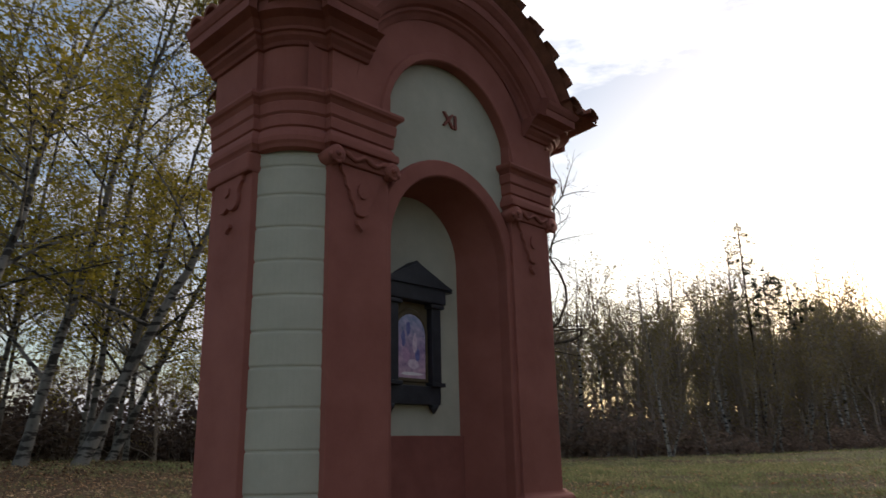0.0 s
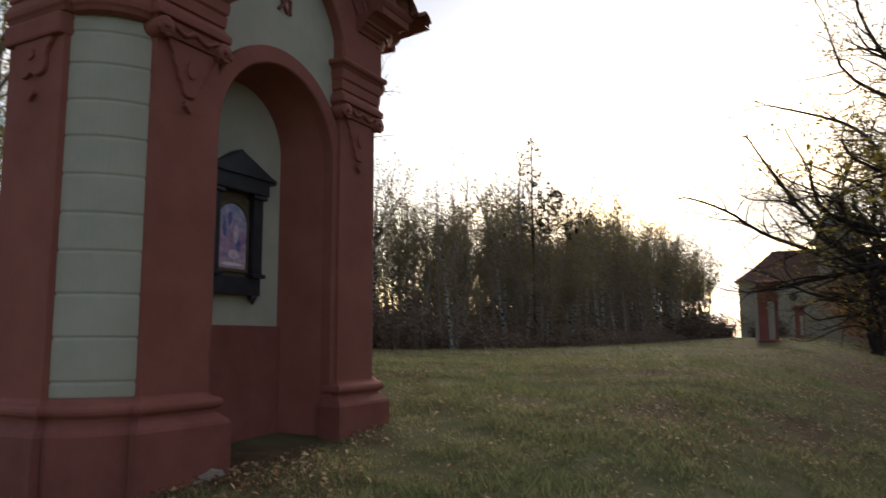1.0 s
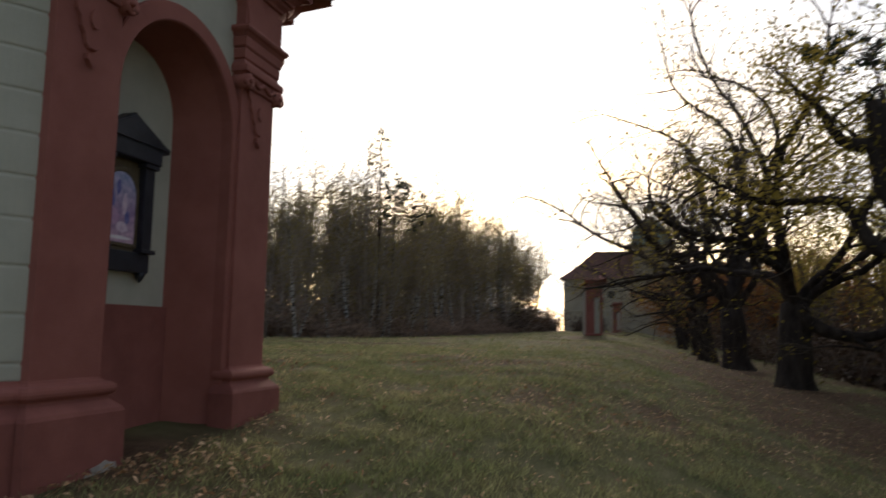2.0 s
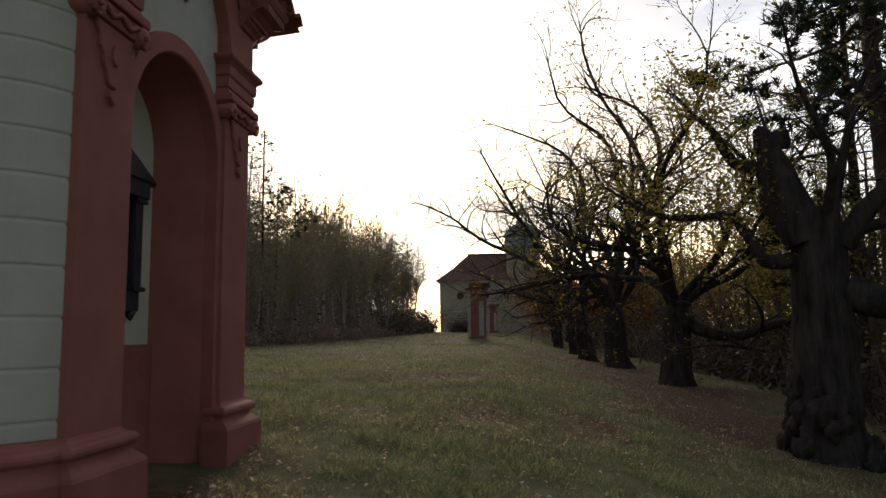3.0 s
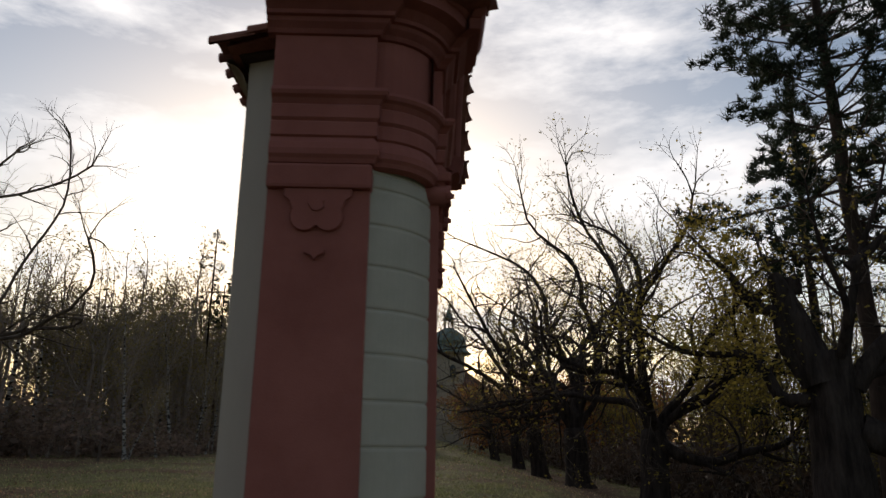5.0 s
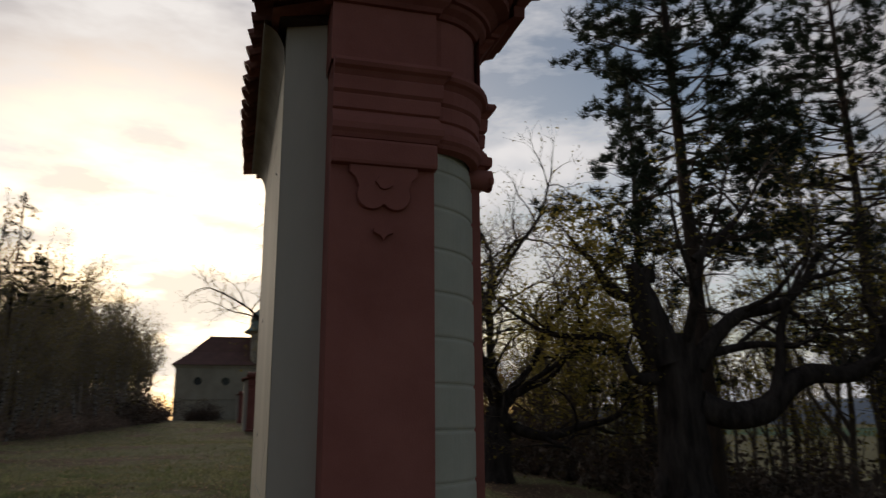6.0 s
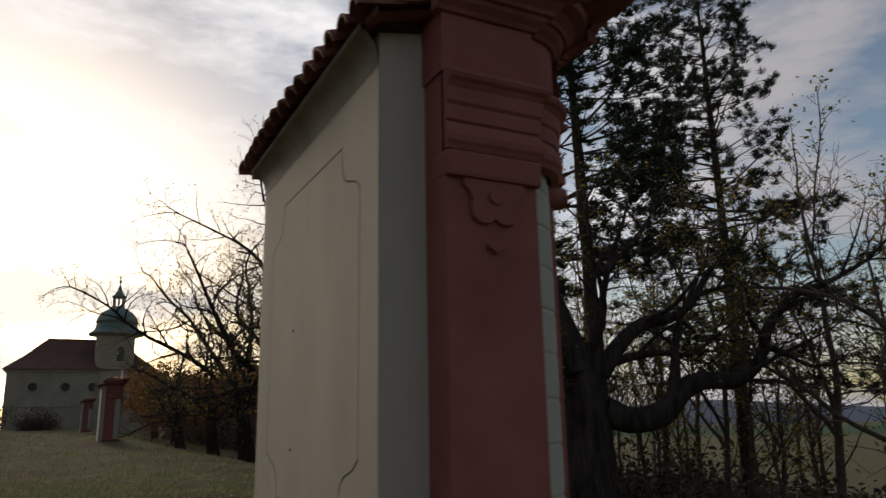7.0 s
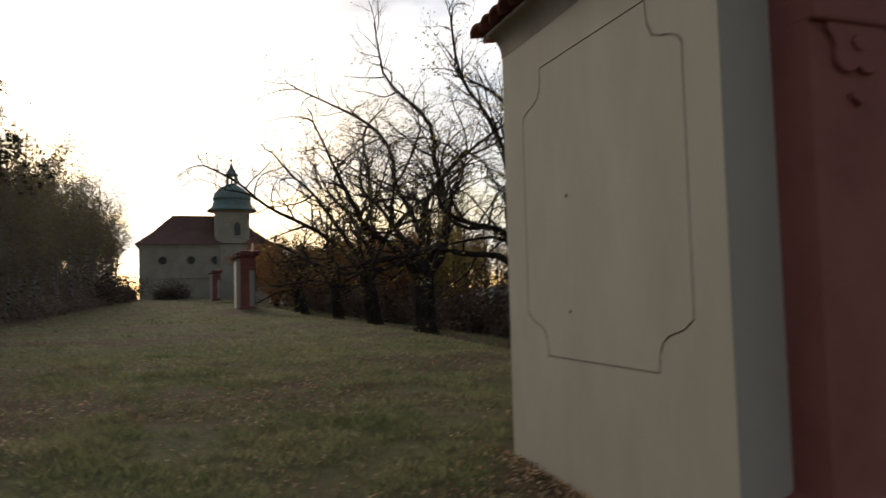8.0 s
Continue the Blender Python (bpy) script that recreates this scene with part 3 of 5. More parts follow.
    # solid spandrel behind the band
    put_part("gable", bm_mesh("gable", filled([(-1.55, 3.62), (-1.55, 4.4)] + [(1.60 * math.cos(radians(a)), ARCH_Z + 1.60 * math.sin(radians(a))) for a in range(150, 29, -6)] + [(1.55, 4.4), (1.55, 3.62)]
                                                + [(0.83 * math.cos(radians(a)), ARCH_Z + 0.01 + 0.83 * math.sin(radians(a))) for a in range(0, 181, 10)], [], lambda a, b: (a, 0.20, b)), RED), ch)

    # chipped plaster at the foot
    crng = random.Random(3)
    for cx0, cz0, cw in ((-0.82, 0.06, 0.13), (-0.95, 0.02, 0.07), (0.98, 0.07, 0.06)):
        out = [(cx0 + cw * math.cos(2 * math.pi * k / 11) * crng.uniform(0.6, 1.1), cz0 + 0.35 * cw * math.sin(2 * math.pi * k / 11) * crng.uniform(0.6, 1.1)) for k in range(11)]
        put_part("bare_patch", bm_mesh("bare_patch", relief(out, 0.004, lambda a, b, d: (a, FRONT - 0.126 - d, b)), CHIP), ch, "patch of bare grey plaster")

    # rear wall with an incised panel
    def rear(a, b, d=0.0):
        return (a, BACK_Y - d, b)
    cx = 0.0
    quarter = [(0.725, 1.170), (0.738, 1.29), (0.775, 1.36), (0.83, 1.40), (0.92, 1.425), (0.985, 1.445), (1.02, 1.475), (1.068, 1.504)]
    top = [(0.725, 3.497), (0.728, 3.41), (0.745, 3.33), (0.79, 3.255), (0.87, 3.22), (0.97, 3.195), (1.03, 3.165), (1.068, 3.125)]
    ring = [(-a, b) for a, b in quarter] + [(-a, b) for a, b in reversed(top)] + top + list(reversed(quarter))

    def grown(w):
        return [(a - 0.038 + w * (1 if a > 0 else -1), b + w * (1 if b > 2.33 else -1)) for a, b in ring]
    outer, inner = grown(0.005), grown(-0.005)
    edge = [(-BACK_X, -0.6), (-BACK_X, 4.075), (BACK_X, 4.075), (BACK_X, -0.6)]
    wall = put_part("rear_wall", bm_mesh("rear_wall", merge(filled(edge, [outer], rear), filled(inner, [], rear)), CREAM), ch, "cream plastered rear wall with a scratched panel outline")
    gro = loft([[rear(a, b) for a, b in outer], [rear(a, b, 0.012) for a, b in outer], [rear(a, b, 0.012) for a, b in inner], [rear(a, b) for a, b in inner]], True)
    put_part("groove", bm_mesh("groove", gro, GROOVE), wall, "incised line of the panel")
    # dark plugs for the two holes, their inner shade put into the colour
    for hz in (2.404, 1.527):
        hole_bm = tube([(0.317, BACK_Y + 0.004, hz), (0.317, BACK_Y - 0.03, hz)], [0.014, 0.012], 8)
        put_part("wall_hole", bm_mesh("wall_hole", hole_bm, DARK_BROWN), wall)
    put_part("wall_core", bm_mesh("wall_core", box(-BACK_X + 0.05, BACK_X - 0.05, 0.82, BACK_Y - 0.02, -0.6, 4.03), CREAM), ch)

    # roof: boarding, then barrel tiles in columns from the front arch to the rear eaves
    N, M = 15, 7
    YF, YB, ZB, XB = -0.15, 1.60, 4.045, 1.62

    def at_roof(u, v, lift=0.0):
        xf, zf = roof_front(u, arched)
        xb = -XB + 2 * XB * u
        s = v
        return Vector((xf + (xb - xf) * s, YF + (YB - YF) * v, zf + (ZB - zf) * s + lift))
    steps = [-0.005 + 0.955 * v / 6 for v in range(7)]
    rows = [[at_roof(u / 60, v, 0.012) for u in range(61)] for v in steps] + [[at_roof(u / 60, v, -0.05) for u in range(61)] for v in (steps[-1], steps[0])]
    put_part("roof_deck", bm_mesh("roof_deck", loft(rows), TILE), ch)
    # plaster cove from rear wall to eaves, the shade there put into its colour
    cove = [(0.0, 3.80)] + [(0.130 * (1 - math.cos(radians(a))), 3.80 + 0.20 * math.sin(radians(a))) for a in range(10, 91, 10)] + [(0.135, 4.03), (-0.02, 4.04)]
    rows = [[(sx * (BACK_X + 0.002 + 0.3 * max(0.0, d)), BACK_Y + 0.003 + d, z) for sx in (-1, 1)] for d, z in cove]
    put_part("eaves_cove", bm_mesh("eaves_cove", loft(rows), COVE_SHADED, True), ch, "plaster cove under the eaves, coloured dark for the shade there")
    w = 0.122
    tile_rows = []
    for y, rr, z in ((0.0, w * 0.86, 0.0), (0.34, w, 0.02)):
        tile_rows.append([(rr * math.cos(math.pi * k / 8), y, rr * 1.05 * math.sin(math.pi * k / 8) + z) for k in range(9)])
    inner_rows = [[(x * 0.84, y, zz * 0.84 - 0.004) for x, y, zz in row] for row in reversed(tile_rows)]
    tile_me = bm_mesh("roof_tile", loft(tile_rows + inner_rows + [tile_rows[0]]), TILE)
    rng = random.Random(5)
    for i in range(N):
        u = (i + 0.5) / N
        for j in range(M):
            v0, v1 = j / M - (0.02 if j == 0 else 0), min(1.035, (j + 1.18) / M)
            a, b = at_roof(u, v0), at_roof(u, v1)
            du = (at_roof(min(1, u + 0.02), v0) - at_roof(max(0, u - 0.02), v0)).normalized()
            d = b - a
            L = d.length
            d.normalize()
            up = du.cross(d).normalized()
            x = d.cross(up)
            m = Matrix((x, d, up)).transposed().to_4x4()
            m.translation = a + up * (rng.uniform(-0.012, 0.0)) - d * 0.03
            m = m @ Matrix.Rotation(rng.uniform(-0.03, 0.03), 4, "Z") @ Matrix.Diagonal((1.02, L / 0.34, 0.76, 1))
            put_part("roof_tile", tile_me, ch, m=m)
    # short tiles over the level cornice, laid outwards
    for sd in (-1, 1):
        for k in range(6):
            y = -0.02 + k * 0.235
            a, b = Vector((sd * 1.62, y, 4.50)), Vector((sd * 2.0, y, 4.385))
            d = (b - a).normalized()
            du = Vector((0, 1, 0)) * (-sd)
            up = du.cross(d).normalized()
            if up.z < 0:
                up = -up
            x = d.cross(up)
            m = Matrix((x, d, up)).transposed().to_4x4()
            m.translation = a
            put_part("cornice_tile", tile_me, ch, m=m @ Matrix.Diagonal((0.9, (b - a).length / 0.34, 0.8, 1)))
    return ch


chapel = build_chapel()


def build_numeral():
    """The roman numeral of the station: raised strokes on the field above the niche."""
    cu = bpy.data.curves.new("station_numeral", "FONT")
    cu.body = "XI"
    cu.size, cu.extrude, cu.offset, cu.align_x, cu.align_y = 0.19, 0.012, 0.003, "CENTER", "CENTER"
    cu.materials.append(RED_DARK)
    ob = new("station_numeral", cu)
    ob.matrix_basis = pose(0.125, 0.225, 3.90, 90, 0, 0)
    tagged(ob, "dark red roman numeral on the white field above the niche", "numeral")


build_numeral()


def build_picture():
    pic = thing("framed_picture", "painted panel in a black gabled frame hanging in the niche", "picture", at=pose(0.01, 0.688, 0))
    y = -0.10
    bars = [("side_bar", -0.315, -0.20, 1.53, 2.27), ("side_bar", 0.20, 0.315, 1.53, 2.27)]
    for nm, x0, x1, z0, z1 in bars:
        put_part(nm, bm_mesh(nm, box(x0, x1, y, 0.0, z0, z1, 0.008), FRAME_BLACK), pic)
        for z in (1.53, 2.225):
            put_part("collar", bm_mesh("collar", box(x0 - 0.025, x1 + 0.025, y - 0.025, 0.0, z, z + 0.035, 0.006), FRAME_BLACK), pic)
        c = (x0 + x1) / 2
        put_part("finial", bm_mesh("finial", tube([(c, -0.05, 1.38), (c, -0.05, 1.335), (c, -0.05, 1.30)], [0.05, 0.03, 0.006], 8), FRAME_BLACK, True), pic)
    put_part("bottom_rail", bm_mesh("bottom_rail", box(-0.315, 0.315, y + 0.012, 0.0, 1.375, 1.535, 0.01), FRAME_BLACK), pic)
    put_part("top_rail", bm_mesh("top_rail", box(-0.36, 0.36, y - 0.03, 0.0, 2.265, 2.40, 0.012), FRAME_BLACK), pic)
    gab = [(-0.44, 2.385), (-0.45, 2.425), (-0.24, 2.475), (0.0, 2.63), (0.24, 2.475), (0.45, 2.425), (0.44, 2.385)]
    bm = bmesh.new()
    rows = [[bm.verts.new((a, yy, b)) for a, b in gab] for yy in (0.0, y - 0.05)]
    for i in range(len(gab)):
        k = (i + 1) % len(gab)
        bm.faces.new((rows[0][i], rows[0][k], rows[1][k], rows[1][i]))
    bm.faces.new(rows[1])
    bmesh.ops.bevel(bm, geom=[e for e in bm.edges if all(v.co.y < -0.1 for v in e.verts)], offset=0.02, segments=2, affect="EDGES")
    put_part("gable_top", bm_mesh("gable_top", bm, FRAME_BLACK), pic, "black gabled top")
    put_part("mount", bm_mesh("mount", box(-0.21, 0.21, -0.035, 0.0, 1.52, 2.28), GILT), pic, "dull gilt mount")
    arch = arch_points(0.172, 1.985, 1.60, 16)
    rim = loft([[(x * k, yy, 1.83 + (z - 1.83) * k) for x, z in arch] for k, yy in ((1.16, -0.034), (1.12, -0.05), (1.04, -0.05), (1.0, -0.036))], True)
    put_part("inner_rim", bm_mesh("inner_rim", rim, GILT), pic)
    m = paint("painted_panel", (0.035, 0.03, 0.16), (0.92, 0.62, 0.74), scale=11, rough=0.35, bump=0.05, spec=0.5)
    n, l = m.node_tree.nodes, m.node_tree.links
    p = n["Principled BSDF"]
    tc = n.new("ShaderNodeTexCoord")
    sp = n.new("ShaderNodeSeparateXYZ")
    rp = n.new("ShaderNodeValToRGB")
    mr = n.new("ShaderNodeMapRange")
    mr.inputs["From Min"].default_value, mr.inputs["From Max"].default_value = 1.6, 2.25
    e = rp.color_ramp.elements
    e[0].position, e[0].color = 0.0, (0.60, 0.35, 0.42, 1)
    e[1].position, e[1].color = 1.0, (0.12, 0.34, 0.62, 1)
    for q, col in ((0.35, (0.30, 0.16, 0.36, 1)), (0.6, (0.42, 0.42, 0.60, 1)), (0.8, (0.22, 0.45, 0.70, 1))):
        k = e.new(q)
        k.color = col
    mx = n.new("ShaderNodeMix")
    mx.data_type, mx.inputs["Factor"].default_value = "RGBA", 0.42
    src = p.inputs["Base Color"].links[0].from_socket
    l.new(tc.outputs["Object"], sp.inputs["Vector"])
    l.new(sp.outputs["Z"], mr.inputs["Value"])
    l.new(mr.outputs["Result"], rp.inputs["Fac"])
    l.new(src, mx.inputs["A"])
    l.new(rp.outputs["Color"], mx.inputs["B"])
    l.new(mx.outputs["Result"], p.inputs["Base Color"])
    put_part("painting", bm_mesh("painting", filled(arch, [], lambda a, b: (a, -0.039, b)), m), pic, "blue and violet painting with a round head")
    prng = random.Random(8)
    for k, (px, pz, pw, ph, tint) in enumerate(((-0.03, 2.03, 0.030, 0.075, 0), (0.045, 1.90, 0.034, 0.085, 1), (-0.065, 1.80, 0.050, 0.060, 2), (0.02, 1.72, 0.085, 0.040, 1), (0.075, 1.80, 0.030, 0.060, 0), (-0.09, 1.93, 0.028, 0.070, 0), (0.0, 1.635, 0.14, 0.016, 3))):
        out = [(px + pw * math.cos(2 * math.pi * q / 9) * prng.uniform(0.7, 1.2), pz + ph * math.sin(2 * math.pi * q / 9) * prng.uniform(0.7, 1.2)) for q in range(9)]
        put_part("painted_shape", bm_mesh("painted_shape", filled(out, [], lambda a, b: (a, -0.0405, b)), TINTS[tint]), pic)


build_picture()

# the next stations along the avenue
station = build_chapel(arched=False)
station["label"] = "distant red and white plastered wayside chapel with a level cornice"
station.matrix_basis = pose(50.2, -0.55, 0.40)
copy_thing(station, pose(104.0, -0.4, 1.0))


# ---- church ----
def build_church():
    """The pilgrimage church at the avenue's end: nave with a hipped roof, and a domed tower."""
    X = 160.0
    c = thing("church", "distant plastered church with a red hipped roof and green copper dome", "church", at=pose(X, 0, 1.55))
    yl, yr, dp, ez, rz = 13.6, -13.0, 15.0, 11.6, 18.3
    # nave walls with round windows cut through the front
    wins = [(9.0, 8.2), (3.3, 8.2), (-1.6, 8.2), (-10.5, 8.2)]
    holes = [[(wy + 0.85 * math.cos(2 * math.pi * k / 18), wz + 0.85 * math.sin(2 * math.pi * k / 18)) for k in range(18)] for wy, wz in wins]
    front = filled([(yl, -2), (yl, ez), (yr, ez), (yr, -2)], holes, lambda a, b: (0, a, b))
    rest = loft([[(0, yl, z), (dp, yl, z), (dp, yr, z), (0, yr, z)] for z in (-2, ez)])
    put_part("wall", bm_mesh("wall", merge(front, rest), CHURCH_WALL), c)
    for wy, wz in wins:
        win = put_part("window", bm_mesh("window", loft([[(x, wy + r * math.cos(2 * math.pi * k / 18), wz + r * math.sin(2 * math.pi * k / 18)) for k in range(18)]
                                                         for r, x in ((1.02, -0.02), (1.02, -0.14), (0.86, -0.14), (0.82, 0.45))], True), CHURCH_WALL), c, "round window with a moulded surround")
        put_part("pane", bm_mesh("pane", filled([(wy + 0.86 * math.cos(2 * math.pi * k / 18), wz + 0.86 * math.sin(2 * math.pi * k / 18)) for k in range(18)], [], lambda a, b: (0.4, a, b)), CHURCH_DARK), win)
    for z, h, o in ((4.3, 0.35, 0.18), (ez - 0.55, 0.6, 0.35)):
        put_part("string_course", bm_mesh("string_course", box(-o, 0.1, yr - 0.1, yl + o, z, z + h, 0.05), CHURCH_WALL), c)
    for wy in (yl - 0.5, 6.2, 0.8, -4.2):
        put_part("pilaster_strip", bm_mesh("pilaster_strip", box(-0.12, 0.1, wy - 0.45, wy + 0.45, -2, ez - 0.5, 0.02), CHURCH_WALL), c)
    # roof with swept eaves
    rows = []
    for s, z in ((1.0, ez), (0.75, ez + 1.5), (0.49, ez + 3.1), (0.17, ez + 5.6), (0.0, rz)):
        o = 0.9 * s
        rows.append([(dp / 2 - (dp / 2 + o) * s, yl + o - (1 - s) * 6.3, z), (dp / 2 + (dp / 2 + o) * s, yl + o - (1 - s) * 6.3, z),
                     (dp / 2 + (dp / 2 + o) * s, yr - o + (1 - s) * 6.3, z), (dp / 2 - (dp / 2 + o) * s, yr - o + (1 - s) * 6.3, z)])
    roof = put_part("roof", bm_mesh("roof", loft(rows, True), CHURCH_ROOF), c, "red tiled hipped roof with swept eaves")
    put_part("ridge_tiles", bm_mesh("ridge_tiles", tube([(dp / 2, yl - 6.2, rz), (dp / 2, yr + 6.2, rz)], [0.2, 0.2], 6), CHURCH_ROOF), roof)
    # tower
    ty, tx = -5.3, 3.0

    def ring(r, z, n=24, squareness=0.0):
        pts = []
        z = float(np.interp(z, (-2, 12, 20.6, 27.4, 29.5, 33.0, 36.0), (-2, 12, 19.0, 24.8, 27.1, 30.0, 32.0)))
        for k in range(n):
            a = 2 * math.pi * (k + 0.5) / n
            q = max(abs(math.cos(a)), abs(math.sin(a)))
            rr = r * ((1 - squareness) + squareness / q)
            pts.append((tx + rr * math.cos(a), ty + rr * math.sin(a), z))
        return pts
    rows = [ring(3.75, z, 24, 0.55) for z in (-2, 12, 20.0)] + [ring(r, z, 24, 0.5) for r, z in ((3.9, 20.1), (4.2, 20.4), (4.6, 20.6))]
    tower = put_part("tower", bm_mesh("tower", loft(rows, True), CHURCH_WALL, False), c, "rounded tower of pale plaster")
    for wy in (ty - 0.9,):
        out = [(wy + a, b) for a, b in ((-0.65, 13.4), (-0.65, 15.6), (-0.45, 16.15), (0, 16.4), (0.45, 16.15), (0.65, 15.6), (0.65, 13.4))]
        win = put_part("belfry_window", bm_mesh("belfry_window", relief(out, 0.16, lambda a, b, d: (tx - 3.78 - d * 0.3, a, b)), CHURCH_DARK), tower, "dark arched belfry opening")
        put_part("surround", bm_mesh("surround", loft([[(tx - 3.7 - e, wy + (a - wy) * k, 14.9 + (b - 14.9) * k) for a, b in out] for k, e in ((1.3, 0.0), (1.28, 0.2), (1.0, 0.2), (0.98, 0.0))], True), CHURCH_WALL), win)
    dome = [(5.3, 20.6), (5.35, 20.9), (4.75, 21.3), (4.25, 22.0), (4.05, 22.9), (4.0, 23.6), (4.15, 23.7), (4.1, 24.0), (3.85, 24.9), (3.35, 25.8), (2.6, 26.6), (1.7, 27.2), (1.3, 27.4), (1.25, 27.6)]
    dm = put_part("dome", bm_mesh("dome", loft([ring(r, z, 24, 0.15 if r > 4 else 0) for r, z in dome], True), COPPER, True), c, "green copper bell dome")
    for k in range(8):
        a = 2 * math.pi * k / 8
        put_part("lantern_post", bm_mesh("lantern_post", tube([(tx + 1.05 * math.cos(a), ty + 1.05 * math.sin(a), z) for z in (24.8, 27.15)], [0.16, 0.14], 6), CHURCH_WALL), dm)
    spire = [(1.45, 29.4), (1.5, 29.7), (0.95, 30.2), (0.55, 31.2), (0.25, 32.3), (0.08, 32.9), (0.06, 33.3)]
    put_part("spire", bm_mesh("spire", loft([ring(r, z, 12) for r, z in spire], True), COPPER, True), dm, "pointed copper cap of the lantern")
    put_part("ball", bm_mesh("ball", tube([(tx, ty, z) for z in (30.0, 30.2, 30.4, 30.6, 30.8)], [0.05, 0.22, 0.28, 0.22, 0.05], 8), COPPER, True), dm)
    put_part("cross", bm_mesh("cross", merge(box(tx - 0.05, tx + 0.05, ty - 0.05, ty + 0.05, 30.7, 31.7), box(tx - 0.05, tx + 0.05, ty - 0.3, ty + 0.3, 31.25, 31.37)), FRAME_BLACK), dm)


build_church()


# ---- trees ----
def rings_mesh(lines):
    """Tapered tubes joined into vertex and face lists; a line is (points, radii, sides)."""
    verts, faces = [], []
    for pts, radii, sides in lines:
        base = len(verts)
        n = len(pts)
        cs = [(math.cos(2 * math.pi * k / sides), math.sin(2 * math.pi * k / sides)) for k in range(sides)]
        u = None
        for i in range(n):
            d = (pts[min(i + 1, n - 1)] - pts[max(i - 1, 0)])
            if d.length < 1e-6:
                d = Vector((0, 0, 1))
            d.normalize()
            if u is None:
                u = d.orthogonal()
            u = (u - d * u.dot(d))
            u.normalize()
            w = d.cross(u)
            r, p = radii[i], pts[i]
            for a, b in cs:
                q = p + u * (a * r) + w * (b * r)
                if sides >= 9:
                    q = p + (q - p) * (1 + 0.20 * noise.noise((a * 1.9 + 5 * r, b * 1.9, q.z * 0.7)) + 0.10 * noise.noise(q * 2.6))
                verts.append(q)
        for i in range(n - 1):
            for k in range(sides):
                k2 = (k + 1) % sides
                faces.append((base + i * sides + k, base + i * sides + k2, base + (i + 1) * sides + k2, base + (i + 1) * sides + k))
        faces.append(tuple(base + (n - 1) * sides + k for k in range(sides)))
    return verts, faces


def wander(rng, p, d, length, r0, r1, bend, lift, step=0.35):
    """A crooked branch: its points and radii."""
    n = max(3, int(length / step))
    pts, radii = [p.copy()], [r0]
    d = d.normalized()
    for i in range(n):
        d = d + Vector((rng.gauss(0, bend), rng.gauss(0, bend), rng.gauss(0, bend) + lift))
        d.normalize()
        p = p + d * (length / n)
        pts.append(p.copy())
        radii.append(r0 + (r1 - r0) * (i + 1) / n)
    return pts, radii


def leaf_cloud(centres, per, spread, size, rng, flat=0.5):
    """Small kite-shaped leaves scattered about the given points."""
    c = np.repeat(np.array([tuple(v) for v in centres], float), per, axis=0)
    g = np.random.default_rng(rng.randrange(1 << 30))
    c = c + g.normal(0, spread, c.shape)
    n = len(c)
    a = g.normal(0, 1, (n, 3))
    a[:, 2] *= flat
    a /= np.linalg.norm(a, axis=1, keepdims=True)
    b = np.cross(a, g.normal(0, 1, (n, 3)))
    b /= np.linalg.norm(b, axis=1, keepdims=True) + 1e-9
    s = size * g.uniform(0.6, 1.35, (n, 1))
    v = np.stack([c - a * s, c + b * s * 0.48, c + a * s, c - b * s * 0.48], 1).reshape(-1, 3)
    f = np.arange(n * 4).reshape(-1, 4)
    return v, f


def np_mesh(name, v, f, material):
    me = bpy.data.meshes.new(name)
    v, f = np.asarray(v, np.float32), np.asarray(f, np.int32)
    k = f.shape[1]
    me.vertices.add(len(v))
    me.vertices.foreach_set("co", v.ravel())
    me.loops.add(f.size)
    me.loops.foreach_set("vertex_index", f.ravel())
    me.polygons.add(len(f))
    me.polygons.foreach_set("loop_start", np.arange(0, f.size, k, dtype=np.int32))
    me.update(calc_edges=True)
    me.materials.append(material)
    return me


def branch_out(rng, spine, radii, count, start, len0, len1, angle, bend, lift, r_scale, sides, tip_r=0.3, step=0.35):
    """Side branches along a spine; gives lines as (points, radii, sides)."""
    out = []
    n = len(spine) - 1
    for k in range(count):
        f = start + (1 - start) * (k + rng.random() * 0.8) / count
        i = min(n - 1, int(f * n))
        t = f * n - i
        p = spine[i].lerp(spine[i + 1], min(1, t))
        d = (spine[i + 1] - spine[i]).normalized()
        side = d.orthogonal().normalized()
        side.rotate(Matrix.Rotation(rng.uniform(0, 2 * math.pi), 3, d))
        a = radians(angle + rng.uniform(-18, 18))
        dd = d * math.cos(a) + side * math.sin(a)
        L = (len0 + (len1 - len0) * f) * rng.uniform(0.65, 1.25)
        r = max(0.004, min(radii[i] * 0.75, r_scale * L))
        out.append((*wander(rng, p, dd, L, r, max(0.003, r * tip_r), bend, lift, step), sides))
    return out


